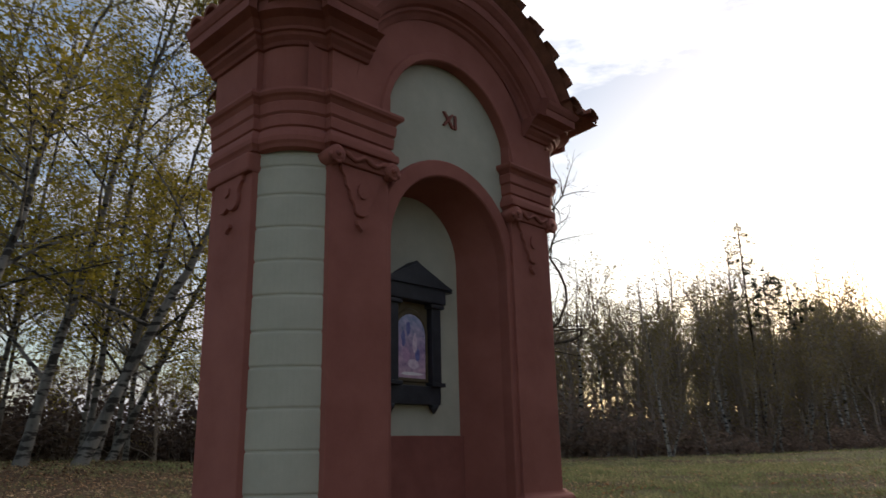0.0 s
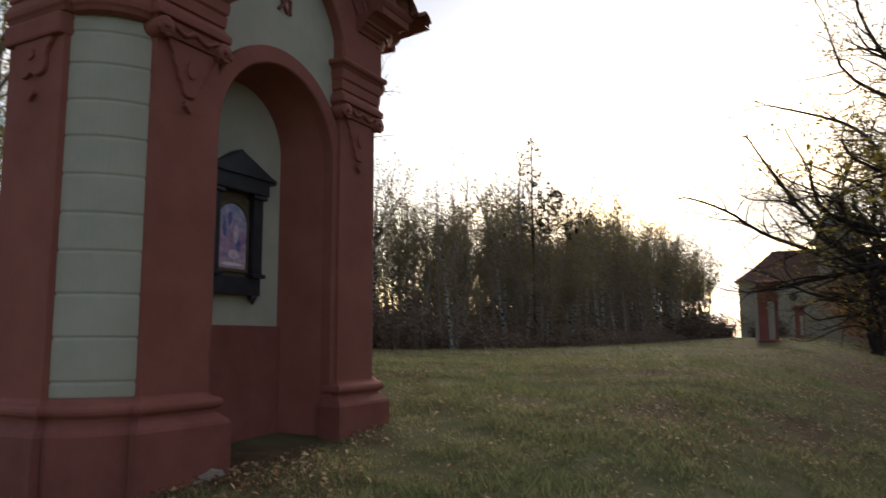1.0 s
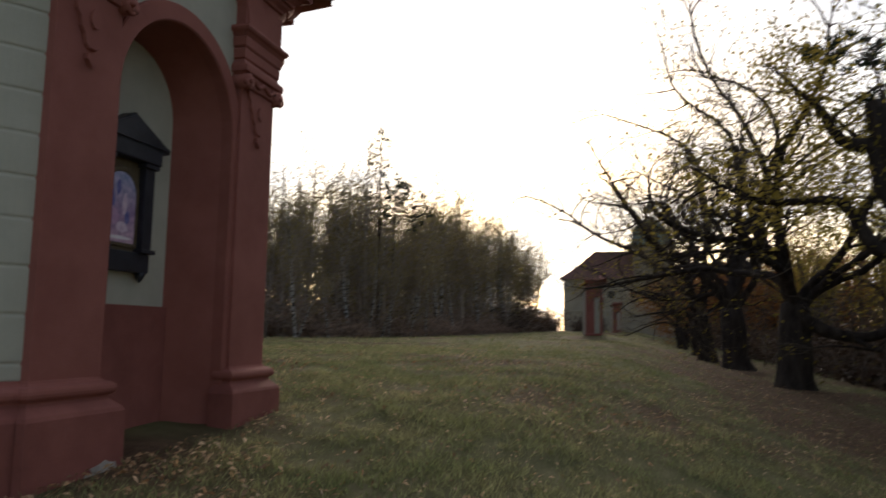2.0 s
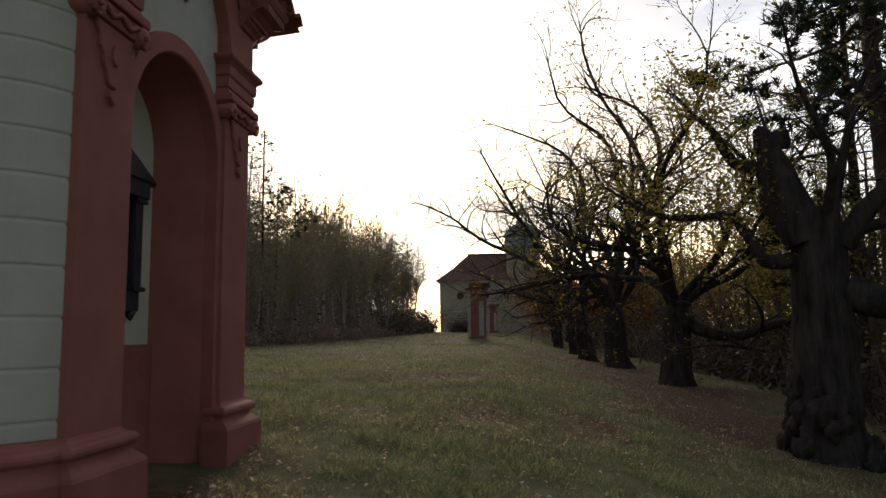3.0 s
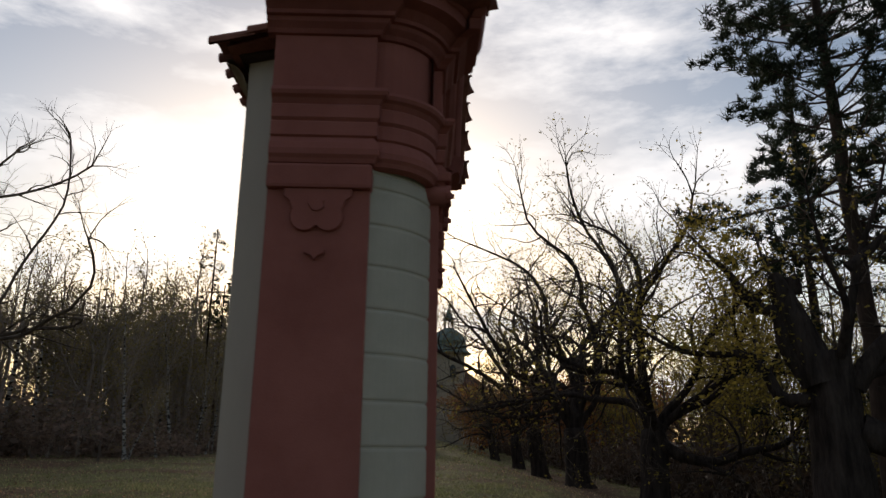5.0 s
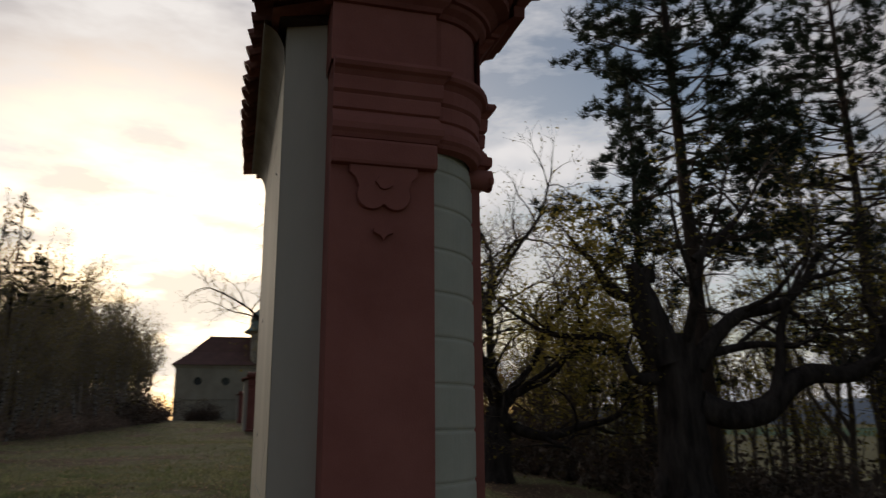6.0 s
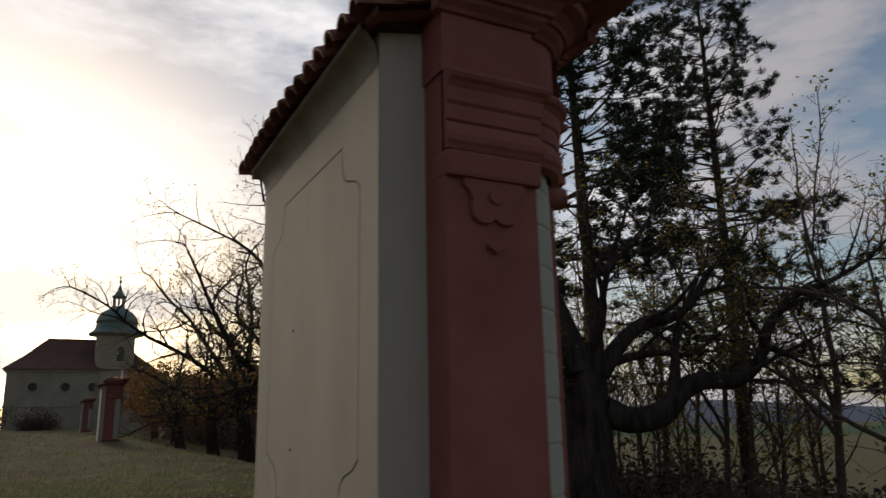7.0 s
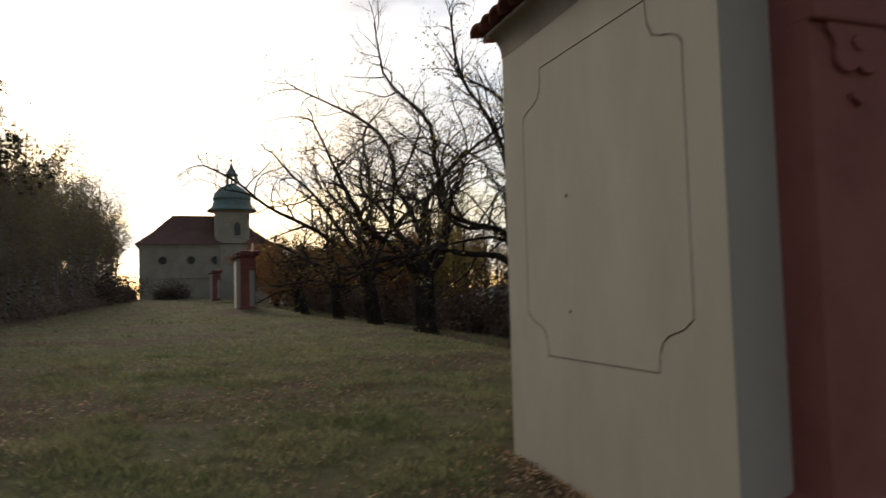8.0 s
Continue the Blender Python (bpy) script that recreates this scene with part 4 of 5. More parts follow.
def tree_from(name, label, trunks, rng, at, wood, leaf, group="", levels=((7, 0.35, 3.2, 1.6, 55), (7, 0.2, 1.5, 0.7, 50), (5, 0.15, 0.7, 0.35, 45)),
              leaves=(2, 0.16, 0.07), bend=0.13, lift=0.03, category="tree", twig=None, split=False):
    """A tree: given stems and limbs, then three orders of branches, twigs and sparse leaves."""
    lines1, lines2, tips = list(trunks), [], []
    level = list(trunks)
    for k, (count, start, l0, l1, ang) in enumerate(levels):
        nxt = []
        for pts, radii, _ in level:
            L = sum((b - a).length for a, b in zip(pts, pts[1:]))
            cnt = max(2, round(count * min(1.6, max(0.45, L / (4.0, 2.6, 1.3)[min(k, 2)]))))
            scale = min(1.25, max(0.5, L / (5.0, 3.0, 1.4)[min(k, 2)]))
            nxt += branch_out(rng, pts, radii, cnt, start, l0 * scale, l1 * scale, ang, bend, lift, 0.016, (5, 4, 3)[min(k, 2)], step=(0.35, 0.3, 0.25)[min(k, 2)])
        (lines1 if k == 0 else lines2).extend(nxt)
        level = nxt
    for pts, _, _ in level:
        tips.append(pts[-1])
        tips.append(pts[len(pts) // 2])
    parts = []
    stems = list(trunks) if split else list(trunks[:1])
    rest = lines1[len(stems):]
    for k, ln in enumerate(stems):
        v, f = rings_mesh([ln])
        parts.append(("trunk" if k == 0 else "limb", mesh_of("limb", v, f, wood, True)))
    v, f = rings_mesh(rest)
    parts.append(("branchwork", mesh_of("branchwork", v, f, wood if split else (twig or TWIG), True)))
    v, f = rings_mesh(lines2)
    parts.append(("twig_mass", mesh_of("twig_mass", v, f, twig or TWIG)))
    if leaves and leaf:
        keep = [p for p in tips if rng.random() < min(1, leaves[0])]
        if keep:
            v, f = leaf_cloud(keep, max(1, int(leaves[0])), leaves[1], leaves[2], rng)
            parts.append(("crown", np_mesh("crown", v, f, leaf)))
    t = thing(name, label, category, group, at=at)
    for nm, me in parts:
        ob = put_part(nm, me, t)
        if nm in ("branchwork", "twig_mass", "crown"):
            ob["kind"] = "stuff"
    return t


def stem(rng, base, top, r0, r1, bend=0.05, step=0.5, flare=0.0, sides=10):
    """A trunk from base towards top, with its swelling foot."""
    d = Vector(top) - Vector(base)
    L = d.length
    n = max(4, int(L / step))
    pts, radii = [], []
    off = Vector((0, 0, 0))
    for i in range(n + 1):
        t = i / n
        if i:
            off += Vector((rng.gauss(0, bend), rng.gauss(0, bend), 0)) * step
        pts.append(Vector(base) + d * t + off * min(1, t * 3))
        radii.append(r0 + (r1 - r0) * t + flare * math.exp(-t * L / 0.45))
    return pts, radii, sides


def limb(points, r0, r1, sides=8):
    """A limb through given points, rounded between them."""
    P = [Vector(p) for p in points]
    out = []
    for i in range(len(P) - 1):
        a, b, c, d = P[max(i - 1, 0)], P[i], P[i + 1], P[min(i + 2, len(P) - 1)]
        for k in range(4):
            t = k / 4
            out.append(0.5 * ((2 * b) + (c - a) * t + (2 * a - 5 * b + 4 * c - d) * t * t + (3 * b - a - 3 * c + d) * t ** 3))
    out.append(P[-1])
    n = len(out) - 1
    return out, [r0 + (r1 - r0) * (i / n) ** 0.8 for i in range(n + 1)], sides


MIN_R = 0.007


def crooked(rng, p, d, length, r0, r1, lift, sides):
    """A limb that swings slowly from side to side as it climbs."""
    n = max(3, min(16, int(length / 0.42) + 2))
    pts, radii = [p.copy()], [r0]
    d = d.normalized()
    curl = Vector((rng.gauss(0, 0.17), rng.gauss(0, 0.17), rng.gauss(0, 0.13)))
    for i in range(n):
        if rng.random() < 0.4:
            curl = Vector((rng.gauss(0, 0.24), rng.gauss(0, 0.24), rng.gauss(0, 0.17)))
        d = (d + curl + Vector((0, 0, lift))).normalized()
        p = p + d * (length / n)
        pts.append(p.copy())
        radii.append(r0 + (r1 - r0) * ((i + 1) / n) ** 0.9)
    return pts, radii, sides


def sprout(rng, line, out, lift, rate=1.15, start=0.2, reach=1.0):
    """Side branches of a limb and theirs in turn, thinner and shorter, down to twigs."""
    pts, radii, _ = line
    n = len(pts) - 1
    total = sum((b - a).length for a, b in zip(pts, pts[1:]))
    count = max(2, round(total * rate + 1))
    turn = rng.uniform(0, 2 * math.pi)
    for k in range(count):
        f = start + (0.99 - start) * ((k + rng.random() * 0.8) / count) ** 0.8
        i = min(n - 1, int(f * n))
        here = radii[i] + (radii[i + 1] - radii[i]) * (f * n - i)
        r = min(max(MIN_R if total < 2.5 else rng.uniform(0.010, 0.022), here * rng.uniform(0.38, 0.75)), 0.085)
        d = (pts[i + 1] - pts[i]).normalized()
        side = d.orthogonal().normalized()
        turn += 2.4 + rng.uniform(-0.5, 0.5)
        side.rotate(Matrix.Rotation(turn, 3, d))
        a = radians(rng.uniform(32, 66))
        way = d * math.cos(a) + side * math.sin(a) + Vector((0, 0, 0.1))
        length = 6.2 * (r / 0.2) ** 0.68 * rng.uniform(0.6, 1.25) * reach
        twig = crooked(rng, pts[i].lerp(pts[i + 1], f * n - i), way, length, r, max(0.004, r * 0.25), lift, 6 if r > 0.05 else 4 if r > 0.02 else 3)
        out.append(twig)
        if r > MIN_R * 1.25:
            sprout(rng, twig, out, lift, rate, 0.15, reach)
    # the end itself forks
    if total > 1.2:
        d = (pts[-1] - pts[-2]).normalized()
        for k in range(3):
            side = d.orthogonal().normalized()
            side.rotate(Matrix.Rotation(turn + 2.1 * k + rng.uniform(-0.4, 0.4), 3, d))
            r = max(MIN_R, radii[-1] * rng.uniform(0.7, 1.0))
            twig = crooked(rng, pts[-1], d + side * rng.uniform(0.3, 0.8), 6.2 * (r / 0.2) ** 0.68 * rng.uniform(0.7, 1.2) * reach, r, max(0.004, r * 0.3), lift, 4 if r > 0.02 else 3)
            out.append(twig)
            if r > MIN_R * 1.5:
                sprout(rng, twig, out, lift, rate, 0.15, reach)


def grown_tree(name, label, trunks, limbs, rng, at, bark, leaf, group="", leaves=0.5, leaf_size=0.05, per=1, spread=0.12, lift=0.035, rate=1.15, reach=1.0, twig=None):
    """A tree from given stems and limbs, branching down to its twigs, with leaves left at some of the tips."""
    fine = []
    for ln in limbs:
        sprout(rng, ln, fine, lift, rate, 0.25, reach)
    t = thing(name, label, "tree", group, at=at)
    for k, ln in enumerate(list(trunks) + list(limbs)):
        v, f = rings_mesh([ln])
        put_part("trunk" if k < len(trunks) else "limb", mesh_of("limb", v, f, bark, True), t)
    for nm, lines, mat in (("branchwork", [q for q in fine if q[1][0] > 0.03], bark), ("twig_mass", [q for q in fine if q[1][0] <= 0.03], twig or TWIG)):
        v, f = rings_mesh(lines)
        put_part(nm, mesh_of(nm, v, f, mat, True), t)["kind"] = "stuff"
    if leaf:
        tips = [q[0][-1 - (k % 2)] for q in fine if q[1][0] < 0.02 for k in range(2)]
        keep = [p for p in tips if rng.random() < leaves]
        v, f = leaf_cloud(keep, per, spread, leaf_size, rng)
        put_part("crown", np_mesh("crown", v, f, leaf), t)["kind"] = "stuff"
    return t


def at_ground(x, y, dz=-0.08, turn=0.0, s=1.0):
    return Matrix.Translation((x, y, ground_z(x, y) + dz)) @ Matrix.Rotation(radians(turn), 4, "Z") @ Matrix.Scale(s, 4)


# directions seen from the walk: picture right at the end of the avenue view
RIGHT = Vector((-0.36, -0.93, 0))
AWAY = Vector((0.93, -0.36, 0))


def rl(r, z, a=0.0):
    return RIGHT * r + AWAY * a + Vector((0, 0, z))


OAK_AT = (9.3, -8.2, 0.08, 0, 0.92)


def build_veteran_oak():
    """The broken old oak: a stout hollow trunk with a snapped top and long crooked arms."""
    rng = random.Random(11)
    tr = [stem(rng, (0, 0, -0.6), (0.05, 0, 5.0), 0.68, 0.48, 0.02, 0.25, 0.55, 26)]
    tr.append(limb([rl(-0.2, 4.3), rl(-0.45, 5.1), rl(-0.72, 6.0), rl(-0.90, 6.55), rl(-1.0, 6.85)], 0.50, 0.15, 14))   # snapped stub
    tr.append(limb([rl(-0.72, 6.4), rl(-0.55, 6.75), rl(-0.5, 6.35)], 0.16, 0.10, 7))
    tr.append(limb([rl(0.2, 4.6), rl(0.42, 5.5), rl(0.62, 6.3), rl(0.9, 7.3), rl(1.35, 8.4), rl(1.7, 9.6)], 0.17, 0.02, 8))
    tr.append(limb([rl(0.6, 6.9), rl(1.3, 7.5), rl(2.0, 8.3), rl(2.5, 9.2)], 0.16, 0.03, 6))
    tr.append(limb([rl(-0.4, 4.3), rl(-0.85, 5.1), rl(-1.0, 5.9), rl(-1.55, 6.15), rl(-1.95, 6.9), rl(-2.3, 7.3), rl(-2.75, 7.9)], 0.27, 0.022, 8))
    tr.append(limb([rl(-0.45, 3.95), rl(-1.05, 3.95), rl(-1.35, 4.5), rl(-1.7, 4.95), rl(-2.4, 5.0), rl(-3.2, 5.1), rl(-3.9, 5.5)], 0.19, 0.04, 7))
    tr.append(limb([rl(0.4, 3.25), rl(1.1, 3.0), rl(2.0, 3.15), rl(2.55, 3.7), rl(3.2, 4.0), rl(4.1, 4.0), rl(4.85, 4.55), rl(5.25, 5.5), rl(6.1, 6.3), rl(7.2, 6.7), rl(8.4, 7.3)], 0.40, 0.05, 9))
    tr.append(limb([rl(0.4, 4.2), rl(0.95, 4.95), rl(1.6, 5.5), rl(2.4, 5.65), rl(3.1, 6.1), rl(3.7, 7.0), rl(4.4, 7.5)], 0.27, 0.05, 8))
    tr.append(limb([rl(0.4, 4.4), rl(1.1, 4.6), rl(2.0, 4.75), rl(2.9, 4.7), rl(3.6, 5.1)], 0.16, 0.04, 7))
    tr.append(limb([rl(2.2, 3.3), rl(2.45, 4.2), rl(2.55, 5.1), rl(2.9, 6.0), rl(3.4, 6.9)], 0.20, 0.04, 7))
    tr.append(limb([rl(5.0, 4.9), rl(5.6, 4.7), rl(6.3, 4.35), rl(7.1, 4.5)], 0.10, 0.03, 6))
    tr.append(limb([rl(0.1, 4.6, -0.2), rl(0.3, 5.8, -1.0), rl(-0.2, 7.2, -1.8), rl(-0.4, 8.4, -2.3)], 0.13, 0.015, 7))
    tr.append(limb([rl(0.0, 4.3, 0.3), rl(-0.3, 5.6, 1.2), rl(-0.9, 7.2, 1.9), rl(-1.2, 8.6, 2.2)], 0.13, 0.015, 7))
    t = grown_tree("old_oak", "gnarled old oak with a snapped hollow trunk and sparse yellow leaves", tr[:3], tr[3:], rng, at_ground(*OAK_AT), BARK, OAK_LEAF,
                   leaves=0.85, leaf_size=0.06, per=2, lift=0.02, rate=0.75, reach=0.85)
    # the leafy side of the crown
    leafy = [p + Vector((rng.gauss(0, 0.25), rng.gauss(0, 0.25), rng.gauss(0.25, 0.3))) for pts, _, _ in (tr[5], tr[6]) for p in pts if p.dot(RIGHT) < -1.3]
    v, f = leaf_cloud(leafy, 130, 0.42, 0.06, rng)
    put_part("crown", np_mesh("crown", v, f, OAK_LEAF), t, "thick tuft of yellow-green leaves")["kind"] = "stuff"
    # burrs round the foot
    for k in range(46):
        a, z = rng.uniform(0, 2 * math.pi), rng.uniform(-0.1, 1.5)
        r = 0.70 + 0.42 * math.exp(-z / 0.45)
        c = Vector((r * 0.85 * math.cos(a), r * 0.85 * math.sin(a), z))
        bm = bmesh.new()
        bmesh.ops.create_icosphere(bm, subdivisions=3, radius=rng.uniform(0.08, 0.24), matrix=Matrix.Translation(c) @ Matrix.Diagonal((1, 1, 1.5, 1)))
        for v in bm.verts:
            v.co += (v.co - c) * (0.5 * noise.noise(v.co * 4.0) + 0.35 * noise.noise(v.co * 11.0))
        put_part("burr", bm_mesh("burr", bm, BARK, True), t)


build_veteran_oak()


def avenue_oak(seed, h, r, low_limb=None, wide=1.0, limbs=6, lean=(0, 0)):
    """A short stout stem that forks low into crooked spreading limbs."""
    rng = random.Random(seed)
    fork = min(2.9, h * 0.17)
    tr = [stem(rng, (0, 0, -0.3), (lean[0], lean[1], fork), r, r * 0.8, 0.03, 0.3, r * 0.55, 14)]
    arms = []
    for k in range(limbs):
        a = 2 * math.pi * (k * 0.618 + rng.uniform(-0.08, 0.08)) + seed
        tilt = wide * (0.08 + 0.92 * (k / limbs) ** 1.3)
        d = Vector((math.cos(a) * tilt, math.sin(a) * tilt, 1)).normalized()
        L = h * rng.uniform(0.62, 0.7) * (1.0 - 0.34 * k / limbs)
        foot = Vector((lean[0], lean[1], fork)) * rng.uniform(0.82, 0.97)
        arms.append(crooked(rng, foot, d, L, r * rng.uniform(0.24, 0.38), 0.038, 0.075, 8))
    if low_limb:
        arms.append(limb(low_limb, r * 0.45, 0.07, 8))
    return tr, arms, rng


AVENUE = (
    (20.9, -7.95, 21, 16.5, 0.55, 0.75, (0.2, -0.1), [rl(0.3, 2.3), rl(1.0, 1.9), rl(2.0, 1.75), rl(3.1, 2.1), rl(4.3, 2.4), rl(5.0, 3.2)]),
    (31.4, -7.5, 22, 22.0, 0.62, 0.7, (-0.2, 0.3), None),
    (39.9, -6.95, 29, 22.0, 0.52, 0.6, (-0.2, 0.5), None),
    (54.0, -7.4, 24, 16.0, 0.45, 0.5, (0, 0.3), None),
    (69.0, -7.0, 25, 12.5, 0.45, 0.55, (0, 0.4), None),
)
for ax, ay, seed, h, r, wide, lean, low in AVENUE:
    tr, arms, rng = avenue_oak(seed, h, r, low, wide, 9, lean)
    grown_tree("avenue_tree", "crooked half-bare avenue tree with thinning yellow leaves on the grass bank", tr, arms, rng, at_ground(ax, ay), BARK, OAK_LEAF,
               "avenue trees", leaves=0.5 if ax > 25 else 0.7, leaf_size=0.06, rate=1.4 if ax < 50 else 1.1)
# rusty-leaved trees before the church, in two sorts
rusty = []
for ax, ay, seed, h in ((82, -8, 31, 10.5), (96, -10, 32, 11.0)):
    tr, arms, rng = avenue_oak(seed, h, 0.34, None, 1.0, 6)
    rusty.append(grown_tree("rusty_tree", "far avenue tree with rust-brown leaves", tr, arms, rng, at_ground(ax, ay), BARK, OAK_LEAF_BROWN,
                            "far avenue trees", leaves=0.95, leaf_size=0.15, per=7, spread=0.42, rate=0.9, reach=0.9))
rust_rng = random.Random(54)
for ax, ay in ((62, -13.5), (74, -12), (112, -9), (128, -11), (140, -16), (70, -17), (86, -15), (92, -19), (103, -14), (110, -19), (120, -15), (134, -21), (52, -14), (58, -19), (78, -22), (98, -25), (116, -25), (146, -12)):
    copy_thing(rust_rng.choice(rusty), at_ground(ax, ay, -0.1, rust_rng.uniform(0, 360), rust_rng.uniform(0.85, 1.2)))


def build_pine(name, label, seed, h, r, at, bare=0.35, spread=0.24, dense=1.0, group="", lean=(0, 0), gap=(0.34, 0.6), tip=0.5, needles=38, whorl=(4, 5, 6), crown=0.7):
    """A tall pine: straight bole, drooping whorls, tufts of needles at the twig ends."""
    rng = random.Random(seed)
    bole = stem(rng, (0, 0, -0.3), (lean[0], lean[1], h), r, 0.05, 0.015, 0.6, r * 0.4, 9)
    lines, tufts = [], []
    z = h * bare
    while z < h * 0.985:
        f = (z / h - bare) / (1 - bare)
        L0 = h * spread * (1 - f) ** crown + tip
        i = min(len(bole[0]) - 2, int(z / h * (len(bole[0]) - 1)))
        p = bole[0][i].lerp(bole[0][i + 1], 0.5)
        p.z = z
        for k in range(rng.choice(whorl)):
            a = rng.uniform(0, 2 * math.pi)
            L = L0 * rng.uniform(0.45, 1.15)
            up = 0.05 + 0.5 * f
            pts, radii = wander(rng, p, Vector((math.cos(a), math.sin(a), up - 0.16)), L, max(0.012, 0.013 * L), 0.006, 0.07, 0.02, 0.4)
            lines.append((pts, radii, 4))
            subs = branch_out(rng, pts, radii, max(3, int(L * 4.0 * dense)), 0.36, 0.7, 0.35, 50, 0.12, 0.06, 0.012, 3)
            for s in subs:
                lines.append(s)
                tufts.append(s[0][-1])
            tufts.append(pts[-1])
        z += rng.uniform(*gap)
    t = thing(name, label, "tree", group, at=at)
    v, f = rings_mesh([bole])
    put_part("trunk", mesh_of("trunk", v, f, PINE_BARK, True), t)
    v, f = rings_mesh(lines)
    put_part("branchwork", mesh_of("branchwork", v, f, PINE_BARK), t)["kind"] = "stuff"
    g = np.random.default_rng(seed)
    c = np.array([tuple(p) for p in tufts])
    c = np.repeat(c, needles, axis=0)
    d = g.normal(0, 1, c.shape)
    d[:, 2] = np.abs(d[:, 2]) * 0.7 + 0.1
    d /= np.linalg.norm(d, axis=1, keepdims=True)
    s = np.cross(d, g.normal(0, 1, c.shape))
    s /= np.linalg.norm(s, axis=1, keepdims=True)
    L = g.uniform(0.15, 0.33, (len(c), 1))
    c = c + g.normal(0, 0.06, c.shape)
    v = np.stack([c - s * 0.023, c + s * 0.023, c + d * L], 1).reshape(-1, 3)
    put_part("needle_mass", np_mesh("needle_mass", v, np.arange(len(v)).reshape(-1, 3), NEEDLE), t, "dark green needle tufts")["kind"] = "stuff"
    return t


build_pine("pine_tree", "tall dark pine behind the old oak", 41, 21.0, 0.30, at_ground(12.4, -11.2), 0.38, 0.19, 0.95, "pines on the bank", crown=0.5, lean=(0.3, 0.4))
build_pine("pine_tree", "tall dark pine with drooping tufts on the bank", 42, 24.0, 0.32, at_ground(16.2, -21.2), 0.25, 0.22, 0.7, "pines on the bank", crown=0.6)
build_pine("pine_tree", "dark pine at the edge of the bank", 43, 17.0, 0.25, at_ground(20.0, -13.8), 0.24, 0.16, 0.5, "pines on the bank", gap=(0.6, 0.9), whorl=(3, 4))
build_pine("pine_tree", "tall dark pine beside bare saplings", 44, 20.0, 0.25, at_ground(7.0, -25.0), 0.3, 0.2, 0.7, "pines on the bank")


# saplings and bare trees on the bank
def sapling(seed, h, r, kind_leaf=None, leaves=None, levels=None, wood=None):
    rng = random.Random(seed)
    tr = [stem(rng, (0, 0, -0.2), (rng.uniform(-0.6, 0.6), rng.uniform(-0.6, 0.6), h), r, 0.015, 0.08, 0.5, r * 0.3, 7)]
    for k in range(4):
        i = int(len(tr[0][0]) * rng.uniform(0.3, 0.7))
        a = rng.uniform(0, 2 * math.pi)
        pts, radii = wander(rng, tr[0][0][i], Vector((math.cos(a) * 0.55, math.sin(a) * 0.55, 1)), h * rng.uniform(0.3, 0.5), tr[0][1][i] * 0.7, 0.01, 0.08, 0.03, 0.5)
        tr.append((pts, radii, 6))
    return tr, rng


FINE = ((10, 0.2, 1.5, 0.7, 42), (6, 0.15, 0.7, 0.35, 40), (4, 0.15, 0.4, 0.2, 40))
FEATHERY = ((13, 0.08, 2.0, 0.8, 44), (8, 0.1, 1.0, 0.5, 42), (5, 0.12, 0.55, 0.3, 40))
banks = random.Random(77)
proto = []
for k in range(4):
    tr, rng = sapling(60 + k, (8.5, 10.0, 7.0, 12.0)[k], (0.09, 0.12, 0.07, 0.15)[k])
    proto.append(tree_from("bare_sapling", "slender half-bare sapling on the wooded bank", tr, rng, at_ground(27.6 + 3 * k, -17.2 - 2 * k), TWIG, OAK_LEAF, "saplings on the bank", levels=FINE, leaves=(0.6, 0.2, 0.08), lift=0.04))
for k in range(135):
    x, y = banks.uniform(2, 80) if k < 120 else banks.uniform(8, 24), -12.5 - 24 * banks.random() ** 1.3
    if x < 17 and y > -13.6:
        continue
    copy_thing(banks.choice(proto), at_ground(x, y, -0.1, banks.uniform(0, 360), banks.uniform(0.7, 1.25)))

leafy_rng = random.Random(88)
tr, rng = sapling(70, 9.0, 0.09)
yellow = tree_from("leafy_sapling", "slender sapling with a thin veil of yellow leaves on the bank", tr, rng, at_ground(24.0, -12.4), TWIG, OAK_LEAF, "leafy saplings on the bank", levels=FINE, leaves=(2, 0.3, 0.07), lift=0.0)
for k in range(44):
    x = leafy_rng.uniform(14, 46)
    copy_thing(yellow, at_ground(x, leafy_rng.uniform(-19, -11.8), -0.1, leafy_rng.uniform(0, 360), leafy_rng.uniform(0.6, 1.05)))

# the bare tree behind the chapel, and one on the falling bank
tr, arms, rng = avenue_oak(96, 17.5, 0.28, None, 0.42, 9)
grown_tree("bare_tree", "leafless spreading tree at the edge of the meadow", tr, arms, rng, at_ground(20.0, 17.0), TWIG, None, rate=1.3, reach=0.85)
tr, arms, rng = avenue_oak(97, 14.0, 0.30, None, 1.5, 8)
grown_tree("bare_tree", "leafless spreading tree on the falling bank", tr, arms, rng, at_ground(5.2, -15.8), TWIG, None, lift=0.0, rate=1.0, reach=1.5)


